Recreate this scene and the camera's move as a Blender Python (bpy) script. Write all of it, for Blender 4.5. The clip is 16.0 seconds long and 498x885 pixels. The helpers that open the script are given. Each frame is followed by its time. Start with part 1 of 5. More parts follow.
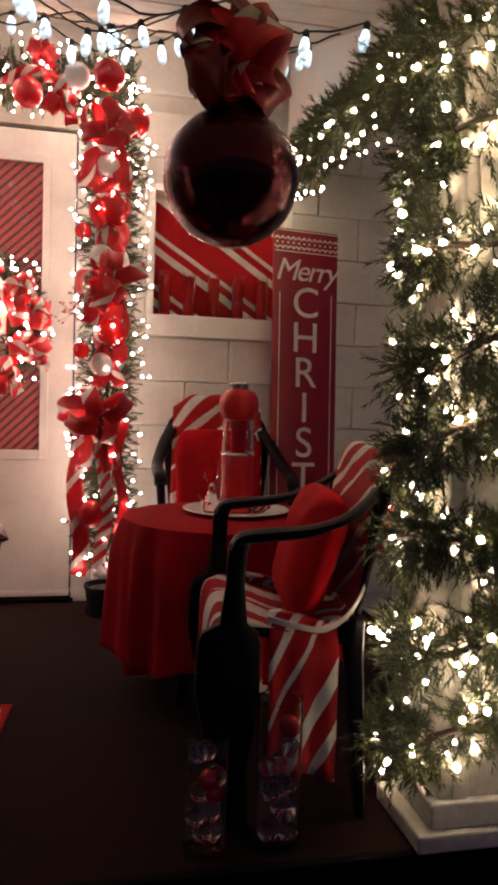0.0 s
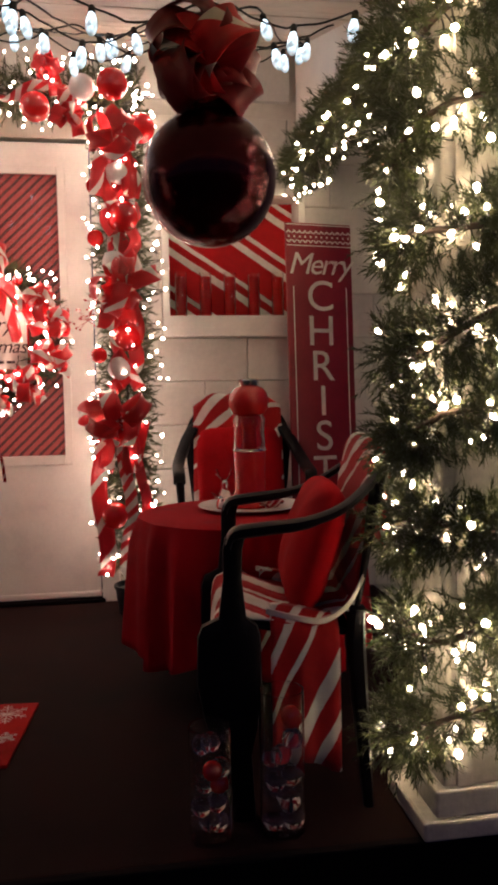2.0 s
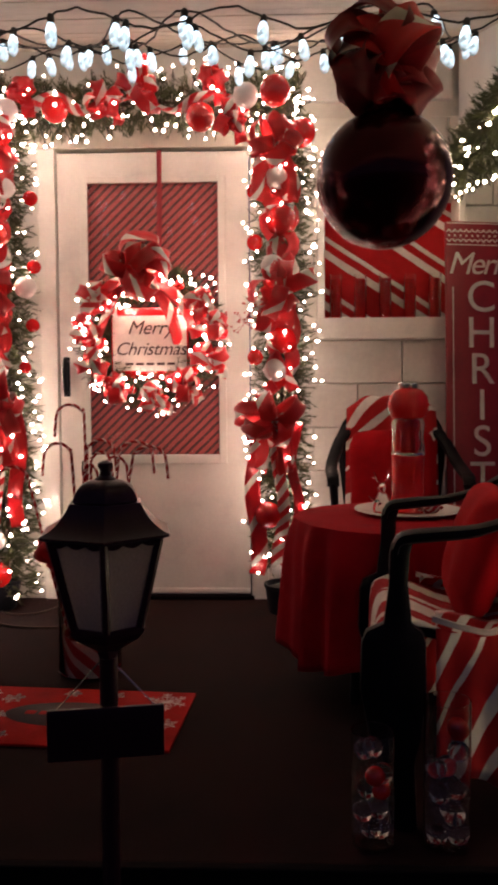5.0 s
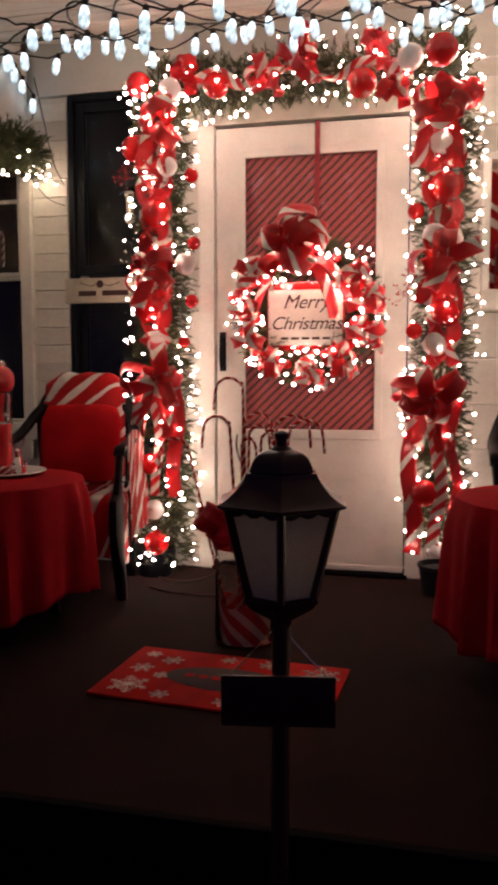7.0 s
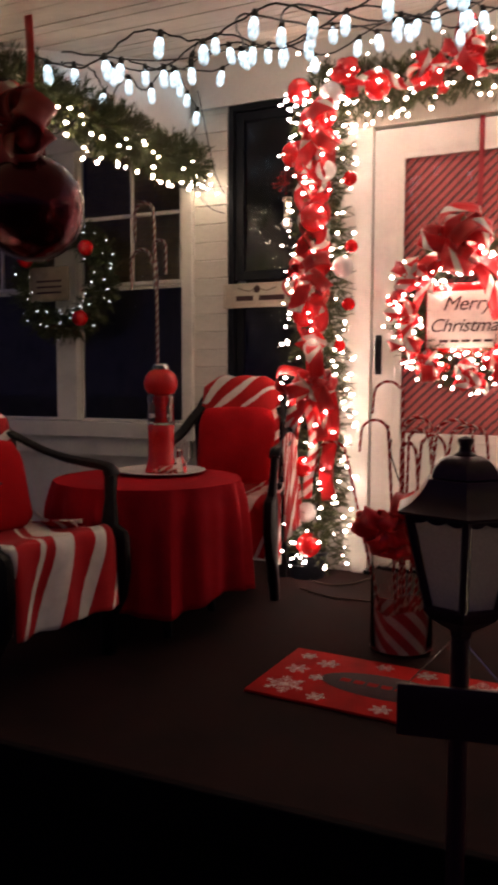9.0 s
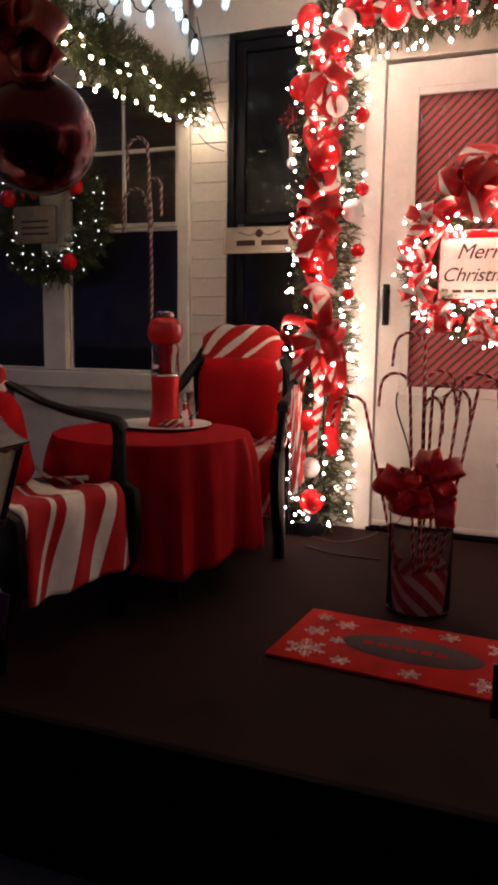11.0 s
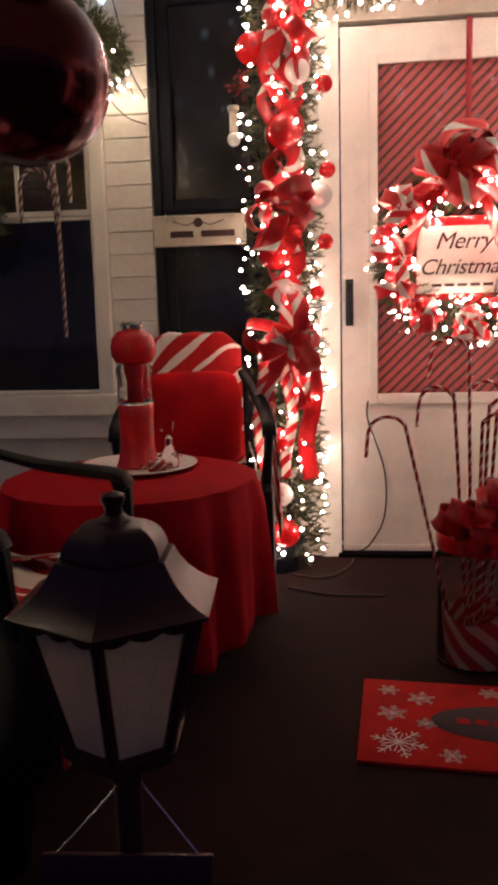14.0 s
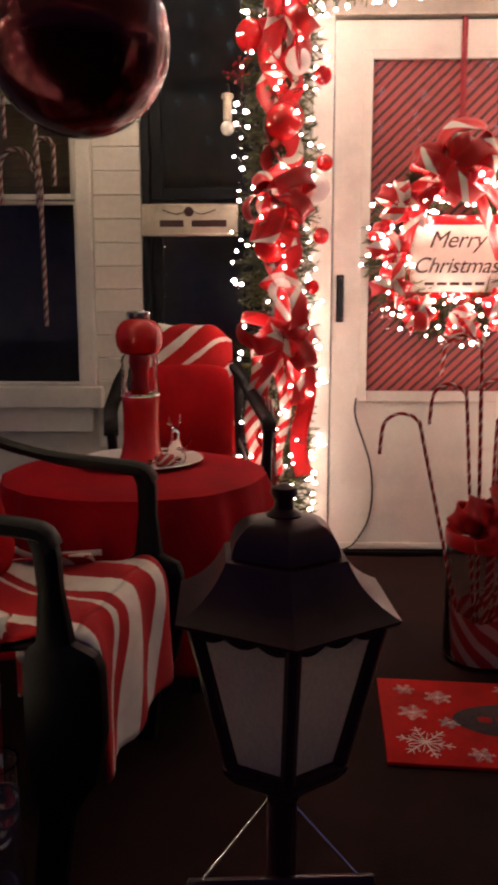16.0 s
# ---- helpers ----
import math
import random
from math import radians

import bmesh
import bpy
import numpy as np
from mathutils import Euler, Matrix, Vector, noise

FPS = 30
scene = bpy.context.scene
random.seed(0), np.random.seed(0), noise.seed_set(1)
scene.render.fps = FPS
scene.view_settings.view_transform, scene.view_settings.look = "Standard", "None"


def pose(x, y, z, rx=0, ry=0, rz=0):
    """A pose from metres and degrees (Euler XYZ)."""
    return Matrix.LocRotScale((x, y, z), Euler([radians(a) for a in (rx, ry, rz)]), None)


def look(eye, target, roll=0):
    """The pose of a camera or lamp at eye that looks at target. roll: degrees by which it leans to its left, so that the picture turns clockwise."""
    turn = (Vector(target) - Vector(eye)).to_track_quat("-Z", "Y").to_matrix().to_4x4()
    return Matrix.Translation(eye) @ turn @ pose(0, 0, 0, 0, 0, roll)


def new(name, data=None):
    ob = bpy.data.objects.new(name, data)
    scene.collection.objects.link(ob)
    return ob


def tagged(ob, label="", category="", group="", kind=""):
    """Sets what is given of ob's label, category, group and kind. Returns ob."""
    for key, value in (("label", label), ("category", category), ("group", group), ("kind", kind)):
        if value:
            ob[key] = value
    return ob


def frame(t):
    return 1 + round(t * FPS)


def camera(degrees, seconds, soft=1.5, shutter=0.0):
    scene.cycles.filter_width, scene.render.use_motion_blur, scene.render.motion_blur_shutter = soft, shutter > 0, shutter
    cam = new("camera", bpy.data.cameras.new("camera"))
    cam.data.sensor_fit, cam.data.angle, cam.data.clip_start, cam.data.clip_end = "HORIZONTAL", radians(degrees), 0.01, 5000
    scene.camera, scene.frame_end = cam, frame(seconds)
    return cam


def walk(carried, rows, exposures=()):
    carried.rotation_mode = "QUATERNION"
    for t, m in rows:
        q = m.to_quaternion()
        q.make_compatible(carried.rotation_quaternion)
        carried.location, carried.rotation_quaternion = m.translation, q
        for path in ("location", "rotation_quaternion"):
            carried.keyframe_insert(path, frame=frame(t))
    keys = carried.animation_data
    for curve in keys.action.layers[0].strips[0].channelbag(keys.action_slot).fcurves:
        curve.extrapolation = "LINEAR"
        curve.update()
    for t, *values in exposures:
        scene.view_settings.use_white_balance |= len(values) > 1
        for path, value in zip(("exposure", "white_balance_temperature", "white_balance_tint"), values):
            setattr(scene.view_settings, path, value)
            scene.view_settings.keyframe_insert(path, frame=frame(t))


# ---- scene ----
cam = camera(36.4, 16.0, soft=3.5, shutter=0.5)
PATH = [
    (0, (0.917, -3.408, 0.9), (1.344, -1.457, 0.796), 1.8),
    (0.5, (0.985, -3.426, 0.9), (1.33, -1.459, 0.79), -1.1),
    (1, (1.023, -3.449, 0.898), (1.311, -1.47, 0.84), -0.8),
    (1.5, (1.035, -3.454, 0.902), (1.356, -1.481, 0.823), -1.2),
    (2, (1.039, -3.451, 0.9), (1.334, -1.476, 0.786), -1.1),
    (2.5, (1.038, -3.452, 0.897), (1.338, -1.478, 0.778), -1.1),
    (3, (1.025, -3.45, 0.9), (1.311, -1.475, 0.767), -0.5),
    (3.5, (1.022, -3.456, 0.903), (1.23, -1.47, 0.784), -0.5),
    (4, (1.004, -3.457, 0.9), (1.101, -1.462, 0.8), -0.4),
    (4.2, (1.0, -3.461, 0.905), (1.054, -1.463, 0.818), -0.4),
    (6.3, (0.93, -3.438, 0.892), (0.654, -1.463, 0.736), 0.1),
    (6.5, (0.933, -3.442, 0.894), (0.602, -1.477, 0.733), 0.2),
    (7, (0.919, -3.441, 0.891), (0.486, -1.495, 0.728), 0.0),
    (7.5, (0.907, -3.44, 0.888), (0.364, -1.522, 0.722), -0.6),
    (8, (0.894, -3.446, 0.887), (0.271, -1.553, 0.72), -0.4),
    (8.5, (0.878, -3.455, 0.89), (0.166, -1.592, 0.738), -0.1),
    (9, (0.866, -3.46, 0.891), (0.08, -1.627, 0.736), 0.2),
    (9.2, (0.86, -3.458, 0.889), (0.033, -1.644, 0.719), 0.3),
    (11.3, (0.623, -3.386, 0.887), (-0.049, -1.524, 0.6), 0.6),
    (11.5, (0.584, -3.371, 0.892), (-0.071, -1.503, 0.602), 0.3),
    (12, (0.443, -3.267, 0.918), (-0.142, -1.391, 0.548), -1.2),
    (12.5, (0.362, -3.177, 0.939), (-0.17, -1.294, 0.527), -3.2),
    (13, (0.247, -3.073, 0.939), (-0.273, -1.176, 0.58), -2.5),
    (13.5, (0.096, -3.057, 0.951), (-0.271, -1.111, 0.677), -1.1),
    (14, (-0.023, -3.036, 0.948), (-0.254, -1.073, 0.642), -1.5),
    (14.5, (-0.06, -2.982, 0.936), (-0.435, -1.049, 0.585), -2.0),
    (15, (-0.133, -2.983, 0.932), (-0.346, -1.023, 0.592), -0.9),
    (15.5, (-0.22, -2.99, 0.934), (-0.367, -1.025, 0.595), -0.7),
    (16, (-0.242, -2.998, 0.934), (-0.295, -1.023, 0.621), 0.0),
]
EXPOSURES = ((0, -0.10), (4, -0.28), (6.5, -0.30), (9, -0.02), (11.5, 0.10), (13.5, 0.08), (15.5, 0.2), (16, 0.2))
walk(cam, [(t, look(eye, target, roll)) for t, eye, target, roll in PATH], EXPOSURES)

# ---- world and exposure ----
world = bpy.data.worlds.new("night")
scene.world = world
world.use_nodes = True
bg = world.node_tree.nodes["Background"]
bg.inputs[0].default_value = (0.40, 0.33, 0.78, 1)
bg.inputs[1].default_value = 0.115

V = Vector


# ---- materials ----
def material(name):
    m = bpy.data.materials.new(name)
    m.use_nodes = True
    nt = m.node_tree
    return m, nt, nt.nodes["Principled BSDF"]


def node(nt, kind, **values):
    n = nt.nodes.new(kind)
    for k, v in values.items():
        n.inputs[k.replace("_", " ")].default_value = v
    return n


def ramp(nt, fac, stops, constant=False):
    r = nt.nodes.new("ShaderNodeValToRGB")
    if constant:
        r.color_ramp.interpolation = "CONSTANT"
    e = r.color_ramp.elements
    while len(e) < len(stops):
        e.new(0.5)
    for el, (p, c) in zip(e, stops):
        el.position, el.color = p, (*c, 1)
    nt.links.new(fac, r.inputs[0])
    return r.outputs[0]


def worn(name, colour, rough=0.6, metal=0.0, vary=0.25, scale=9.0, fine=90.0, bump=0.15, stain=0.35, per_piece=0.0, coat=0.0, spec=0.5):
    """A surface with stains and grain at two scales, and fine relief."""
    m, nt, b = material(name)
    co = nt.nodes.new("ShaderNodeTexCoord")
    n1 = node(nt, "ShaderNodeTexNoise", Scale=scale, Detail=6.0, Roughness=0.6)
    n2 = node(nt, "ShaderNodeTexNoise", Scale=fine, Detail=4.0)
    nt.links.new(co.outputs["Object"], n1.inputs["Vector"])
    nt.links.new(co.outputs["Object"], n2.inputs["Vector"])
    c = Vector(colour)
    dark = tuple(c * (1 - stain))
    lite = tuple(min(1, x * (1 + vary * 0.5)) for x in c)
    base = ramp(nt, n1.outputs[0], [(0.3, dark), (0.5, tuple(c)), (0.75, lite)])
    mix = nt.nodes.new("ShaderNodeMix")
    mix.data_type, mix.blend_type = "RGBA", "MULTIPLY"
    mix.inputs["Factor"].default_value = vary
    nt.links.new(base, mix.inputs["A"])
    nt.links.new(n2.outputs[0], mix.inputs["B"])
    out = mix.outputs["Result"]
    if per_piece:
        info = nt.nodes.new("ShaderNodeObjectInfo")
        hsv = nt.nodes.new("ShaderNodeHueSaturation")
        mr = nt.nodes.new("ShaderNodeMapRange")
        mr.inputs["To Min"].default_value, mr.inputs["To Max"].default_value = 1 - per_piece, 1 + per_piece
        nt.links.new(info.outputs["Random"], mr.inputs["Value"])
        nt.links.new(mr.outputs[0], hsv.inputs["Value"])
        nt.links.new(out, hsv.inputs["Color"])
        out = hsv.outputs[0]
    nt.links.new(out, b.inputs["Base Color"])
    rr = nt.nodes.new("ShaderNodeMapRange")
    rr.inputs["To Min"].default_value, rr.inputs["To Max"].default_value = rough * 0.8, min(1, rough * 1.2)
    nt.links.new(n1.outputs[0], rr.inputs["Value"])
    nt.links.new(rr.outputs[0], b.inputs["Roughness"])
    b.inputs["Metallic"].default_value = metal
    b.inputs["Coat Weight"].default_value = coat
    b.inputs["Specular IOR Level"].default_value = spec
    bp = node(nt, "ShaderNodeBump", Strength=bump, Distance=0.004)
    nt.links.new(n2.outputs[0], bp.inputs["Height"])
    nt.links.new(bp.outputs[0], b.inputs["Normal"])
    return m


def striped(name, angle, period, stops, rough=0.7, bump=0.25, weave=900.0, sheen=0.2, trans=0.0):
    """Stripes across the cloth's own lengths (its UV map, in metres)."""
    m, nt, b = material(name)
    uv = nt.nodes.new("ShaderNodeUVMap")
    sep = nt.nodes.new("ShaderNodeSeparateXYZ")
    wob = node(nt, "ShaderNodeTexNoise", Scale=14.0, Detail=2.0)
    nt.links.new(uv.outputs[0], wob.inputs["Vector"])
    nt.links.new(uv.outputs[0], sep.inputs[0])

    def mth(op, a, bb):
        n = nt.nodes.new("ShaderNodeMath")
        n.operation = op
        for i, v in enumerate((a, bb)):
            if isinstance(v, (int, float)):
                n.inputs[i].default_value = v
            else:
                nt.links.new(v, n.inputs[i])
        return n.outputs[0]
    s = mth("ADD", mth("MULTIPLY", sep.outputs[0], math.cos(angle) / period), mth("MULTIPLY", sep.outputs[1], math.sin(angle) / period))
    s = mth("ADD", s, mth("MULTIPLY", wob.outputs[0], 0.006 / period))
    f = mth("FRACT", s, 0.0)
    col = ramp(nt, f, stops, True)
    n2 = node(nt, "ShaderNodeTexNoise", Scale=30.0, Detail=5.0)
    nt.links.new(uv.outputs[0], n2.inputs["Vector"])
    mix = nt.nodes.new("ShaderNodeMix")
    mix.data_type, mix.blend_type = "RGBA", "MULTIPLY"
    mix.inputs["Factor"].default_value = 0.35
    nt.links.new(col, mix.inputs["A"])
    nt.links.new(n2.outputs[0], mix.inputs["B"])
    nt.links.new(mix.outputs["Result"], b.inputs["Base Color"])
    b.inputs["Roughness"].default_value = rough
    b.inputs["Sheen Weight"].default_value = sheen * 0.3
    b.inputs["Specular IOR Level"].default_value = 0.15 if rough > 0.6 else 0.5
    w = node(nt, "ShaderNodeTexNoise", Scale=weave, Detail=2.0)
    nt.links.new(uv.outputs[0], w.inputs["Vector"])
    bp = node(nt, "ShaderNodeBump", Strength=bump, Distance=0.002)
    nt.links.new(w.outputs[0], bp.inputs["Height"])
    nt.links.new(bp.outputs[0], b.inputs["Normal"])
    return m


def glowing(name, colour, strength):
    m, nt, b = material(name)
    b.inputs["Base Color"].default_value = (*colour, 1)
    b.inputs["Emission Color"].default_value = (*colour, 1)
    b.inputs["Emission Strength"].default_value = strength
    b.inputs["Roughness"].default_value = 0.2
    return m


def clear(name, colour=(1, 1, 1), rough=0.03, ior=1.45, weight=1.0):
    m, nt, b = material(name)
    b.inputs["Base Color"].default_value = (*colour, 1)
    b.inputs["Roughness"].default_value = rough
    b.inputs["IOR"].default_value = ior
    b.inputs["Transmission Weight"].default_value = weight
    return m


RED, WHITE, DEEP = (0.70, 0.014, 0.020), (0.82, 0.78, 0.70), (0.30, 0.010, 0.016)
m_wall = worn("white_paint", (0.74, 0.70, 0.62), 0.55, vary=0.18, scale=3.0, fine=45, stain=0.16, bump=0.3, per_piece=0.05)
m_plaster = worn("white_plaster", (0.76, 0.74, 0.69), 0.6, vary=0.15, scale=2.0, fine=60, stain=0.12, bump=0.2)
m_trim = worn("trim_paint", (0.80, 0.76, 0.68), 0.4, vary=0.14, scale=5, fine=70, stain=0.15, bump=0.1)
m_ceiling = worn("ceiling_paint", (0.66, 0.60, 0.50), 0.6, vary=0.2, scale=3.0, fine=30, stain=0.3, bump=0.25)
m_floor = worn("floor_carpet", (0.026, 0.0105, 0.0095), 0.95, vary=0.6, scale=4, fine=320, stain=0.5, bump=0.7, spec=0.08)
m_edge = worn("floor_edge_paint", (0.006, 0.004, 0.005), 0.8, vary=0.3, scale=6, fine=50, stain=0.4, bump=0.2, spec=0.04)
m_ground = worn("night_ground", (0.05, 0.05, 0.045), 0.9, vary=0.6, scale=4, fine=120, stain=0.5, bump=0.8)
m_resin = worn("dark_resin", (0.005, 0.004, 0.005), 0.45, vary=0.3, scale=8, fine=200, stain=0.3, bump=0.15, spec=0.13)
m_iron = worn("lantern_iron", (0.034, 0.010, 0.015), 0.30, vary=0.3, scale=12, fine=160, stain=0.35, bump=0.05, coat=0.05, spec=0.2)
m_black = worn("black_frame", (0.005, 0.006, 0.010), 0.5, vary=0.3, scale=6, fine=80, bump=0.1, spec=0.2)
m_cloth = worn("red_tablecloth", (0.40, 0.006, 0.014), 0.9, vary=0.3, scale=7, fine=900, stain=0.25, bump=0.35, spec=0.1)
m_white_cloth = worn("white_cloth", (0.74, 0.68, 0.60), 0.85, vary=0.2, scale=12, fine=700, stain=0.15, bump=0.3)
m_pillow = worn("red_pillow", (0.48, 0.007, 0.012), 0.9, vary=0.3, scale=9, fine=700, stain=0.22, bump=0.4, spec=0.1)
m_gloss_red = worn("red_gloss", (0.62, 0.010, 0.012), 0.14, vary=0.1, scale=8, fine=60, stain=0.1, bump=0.0, coat=0.6)
m_dark_ball = worn("dark_red_metal_ball", (0.050, 0.004, 0.009), 0.22, vary=0.1, scale=5, fine=40, stain=0.15, bump=0.0, coat=0.15, metal=0.92)
m_pearl = worn("white_glitter_ball", (0.82, 0.76, 0.72), 0.35, vary=0.2, scale=20, fine=500, stain=0.08, bump=0.6)
m_plastic_red = worn("red_plastic", (0.55, 0.012, 0.012), 0.25, vary=0.12, scale=12, fine=120, stain=0.12, bump=0.05)
m_silver = worn("silver_cap", (0.75, 0.72, 0.68), 0.2, metal=1.0, vary=0.15, scale=20, fine=200, stain=0.2, bump=0.05)
m_china = worn("white_plate", (0.78, 0.75, 0.70), 0.25, vary=0.1, scale=12, fine=90, stain=0.1, bump=0.03)
m_needle = worn("pine_needles", (0.078, 0.094, 0.027), 0.5, vary=0.5, scale=14, fine=160, stain=0.5, bump=0.0)
m_stem = worn("brown_wire", (0.06, 0.035, 0.02), 0.7, vary=0.3, scale=30, fine=300)
m_cable = worn("green_black_cable", (0.014, 0.012, 0.010), 0.5, vary=0.2, scale=30, fine=300)
m_berry = worn("red_berry", (0.45, 0.01, 0.01), 0.3, vary=0.2, scale=60, fine=400)
m_wood = worn("weathered_white_wood", (0.66, 0.60, 0.50), 0.65, vary=0.35, scale=5, fine=60, stain=0.35, bump=0.5)
m_signred = worn("sign_red_board", (0.30, 0.010, 0.020), 0.45, vary=0.3, scale=4, fine=50, stain=0.3, bump=0.1)
m_signwhite = worn("sign_white_paint", (0.80, 0.74, 0.66), 0.5, vary=0.2, scale=8, fine=80, stain=0.2, bump=0.1)
m_dark_text = worn("dark_lettering", (0.05, 0.015, 0.015), 0.5)
m_tin = worn("bronze_sign", (0.62, 0.56, 0.44), 0.4, metal=0.15, vary=0.3, scale=8, fine=80, stain=0.35, bump=0.15)
m_tag = worn("aged_tag", (0.30, 0.25, 0.17), 0.6, vary=0.3, scale=8, fine=80, stain=0.35)
m_shade = worn("roller_blind", (0.22, 0.15, 0.08), 0.7, vary=0.3, scale=5, fine=60)
# dark colour that stands for the missing light behind windows and niche
m_unlit = worn("unlit_room_dark", (0.10, 0.085, 0.075), 0.8)
m_glass = clear("window_glass", (0.9, 0.95, 1.0), 0.02, 1.27)
m_jar = clear("clear_jar", (0.97, 0.95, 0.93), 0.04, 1.35)
m_warm = glowing("warm_bulb", (1.0, 0.72, 0.60), 76.0)
m_gold = glowing("golden_bulb", (1.0, 0.77, 0.53), 72.0)
m_cool = glowing("cool_led", (0.86, 0.92, 1.0), 5.0)
m_ice = glowing("ice_white_led", (0.66, 0.86, 1.0), 3.4)
nt = m_ice.node_tree
co = nt.nodes.new("ShaderNodeTexCoord")
vo = node(nt, "ShaderNodeTexVoronoi", Scale=70.0)
nt.links.new(co.outputs["Object"], vo.inputs["Vector"])
mr = nt.nodes.new("ShaderNodeMapRange")
for k, v in (("From Min", 0.0), ("From Max", 1.0), ("To Min", 0.30), ("To Max", 3.4)):
    mr.inputs[k].default_value = v
sp = nt.nodes.new("ShaderNodeSeparateXYZ")
nt.links.new(vo.outputs["Color"], sp.inputs[0])
pw = nt.nodes.new("ShaderNodeMath")
pw.operation = "POWER"
pw.inputs[1].default_value = 2.2
nt.links.new(sp.outputs[0], pw.inputs[0])
nt.links.new(pw.outputs[0], mr.inputs["Value"])
sz = nt.nodes.new("ShaderNodeSeparateXYZ")
nt.links.new(co.outputs["Object"], sz.inputs[0])
tip = nt.nodes.new("ShaderNodeMapRange")
for k, v in (("From Min", -0.070), ("From Max", -0.040), ("To Min", 0.12), ("To Max", 1.15)):
    tip.inputs[k].default_value = v
nt.links.new(sz.outputs[2], tip.inputs["Value"])
ml = nt.nodes.new("ShaderNodeMath")
ml.operation = "MULTIPLY"
nt.links.new(mr.outputs[0], ml.inputs[0])
nt.links.new(tip.outputs[0], ml.inputs[1])
nt.links.new(ml.outputs[0], nt.nodes["Principled BSDF"].inputs["Emission Strength"])
m_ribbon = striped("red_ribbon", 0.9, 0.10, [(0.0, RED), (0.56, WHITE), (0.80, RED)], 0.35, 0.1, 300, 0.1)
m_ribbon2 = striped("candy_ribbon", 0.75, 0.045, [(0.0, RED), (0.5, WHITE)], 0.4, 0.1, 300, 0.1)
m_ribbon_red = striped("plain_red_ribbon", 0.9, 0.2, [(0.0, RED), (0.5, (0.5, 0.012, 0.012))], 0.3, 0.1, 300, 0.1)
# the plain red ribbon again, its colour darkened to look backlit
m_ribbon_shaded = striped("shaded_red_ribbon", 0.9, 0.2, [(0.0, (0.30, 0.008, 0.013)), (0.5, (0.22, 0.006, 0.011))], 0.35, 0.1, 300, 0.1)
m_cover = striped("striped_chair_cloth", 0.62, 0.26, [(0.0, (0.46, 0.016, 0.018)), (0.26, WHITE), (0.40, (0.46, 0.016, 0.018)), (0.58, WHITE), (0.68, (0.50, 0.014, 0.016)), (0.88, WHITE), (0.94, (0.46, 0.016, 0.018))], 0.85, 0.4, 900, 0.3)
m_seat = striped("striped_seat_cloth", 1.22, 0.30, [(0.0, WHITE), (0.24, (0.46, 0.010, 0.016)), (0.47, WHITE), (0.60, (0.46, 0.010, 0.016)), (0.86, WHITE), (0.91, (0.46, 0.010, 0.016))], 0.85, 0.4, 900, 0.2)
m_paper = striped("striped_door_paper", 0.80, 0.030, [(0.0, (0.42, 0.07, 0.06)), (0.62, (0.085, 0.018, 0.014))], 0.55, 0.1, 300, 0.0)
m_niche = striped("striped_backing_cloth", 0.99, 0.20, [(0.0, (0.50, 0.015, 0.018)), (0.30, WHITE), (0.46, (0.50, 0.015, 0.018)), (0.62, WHITE), (0.72, (0.5, 0.015, 0.018))], 0.8, 0.2, 600, 0.1)
m_cane = striped("candy_cane", 0.95, 0.020, [(0.0, (0.34, 0.016, 0.016)), (0.70, (0.58, 0.42, 0.38))], 0.25, 0.05, 200, 0.0)
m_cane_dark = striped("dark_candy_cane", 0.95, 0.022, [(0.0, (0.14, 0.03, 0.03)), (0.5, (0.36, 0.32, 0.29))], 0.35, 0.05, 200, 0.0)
m_wrap = striped("red_striped_wrap", 0.8, 0.05, [(0.0, (0.5, 0.03, 0.04)), (0.55, (0.72, 0.55, 0.5))], 0.3, 0.1, 300, 0.0)
m_mat = worn("red_door_mat", (0.50, 0.018, 0.016), 0.9, vary=0.4, scale=10, fine=500, stain=0.3, bump=0.6, spec=0.1)
m_matgrey = worn("grey_mat_oval", (0.06, 0.035, 0.038), 0.9, vary=0.3, scale=10, fine=500, bump=0.6)

m_frost, nt, b = material("frosted_pane")
d = node(nt, "ShaderNodeBsdfDiffuse")
tr = node(nt, "ShaderNodeBsdfTranslucent")
n1 = node(nt, "ShaderNodeTexNoise", Scale=26.0, Detail=4.0)
c = ramp(nt, n1.outputs[0], [(0.3, (0.70, 0.60, 0.48)), (0.7, (0.84, 0.74, 0.62))])
nt.links.new(c, d.inputs[0])
nt.links.new(c, tr.inputs[0])
mx = node(nt, "ShaderNodeMixShader", Fac=0.6)
nt.links.new(d.outputs[0], mx.inputs[1])
nt.links.new(tr.outputs[0], mx.inputs[2])
nt.links.new(mx.outputs[0], nt.nodes["Material Output"].inputs[0])


# ---- mesh helpers ----
def mesh_of(name, bm, mats, smooth=True, sharp=38):
    me = bpy.data.meshes.new(name)
    bm.normal_update()
    bm.to_mesh(me)
    bm.free()
    for m in (mats if isinstance(mats, (list, tuple)) else [mats]):
        me.materials.append(m)
    if smooth:
        me.shade_smooth()
        me.set_sharp_from_angle(angle=radians(sharp))
    return me


def part(name, bm, mats, parent=None, label="", at=None, smooth=True, sharp=38):
    """One mesh object, under a thing or a part when parent is given."""
    me = bm if isinstance(bm, bpy.types.Mesh) else mesh_of(name, bm, mats, smooth, sharp)
    ob = new(name, me)
    if parent is not None:
        ob.parent = parent
    if at is not None:
        ob.matrix_basis = at if isinstance(at, Matrix) else Matrix.Translation(at)
    return tagged(ob, label)


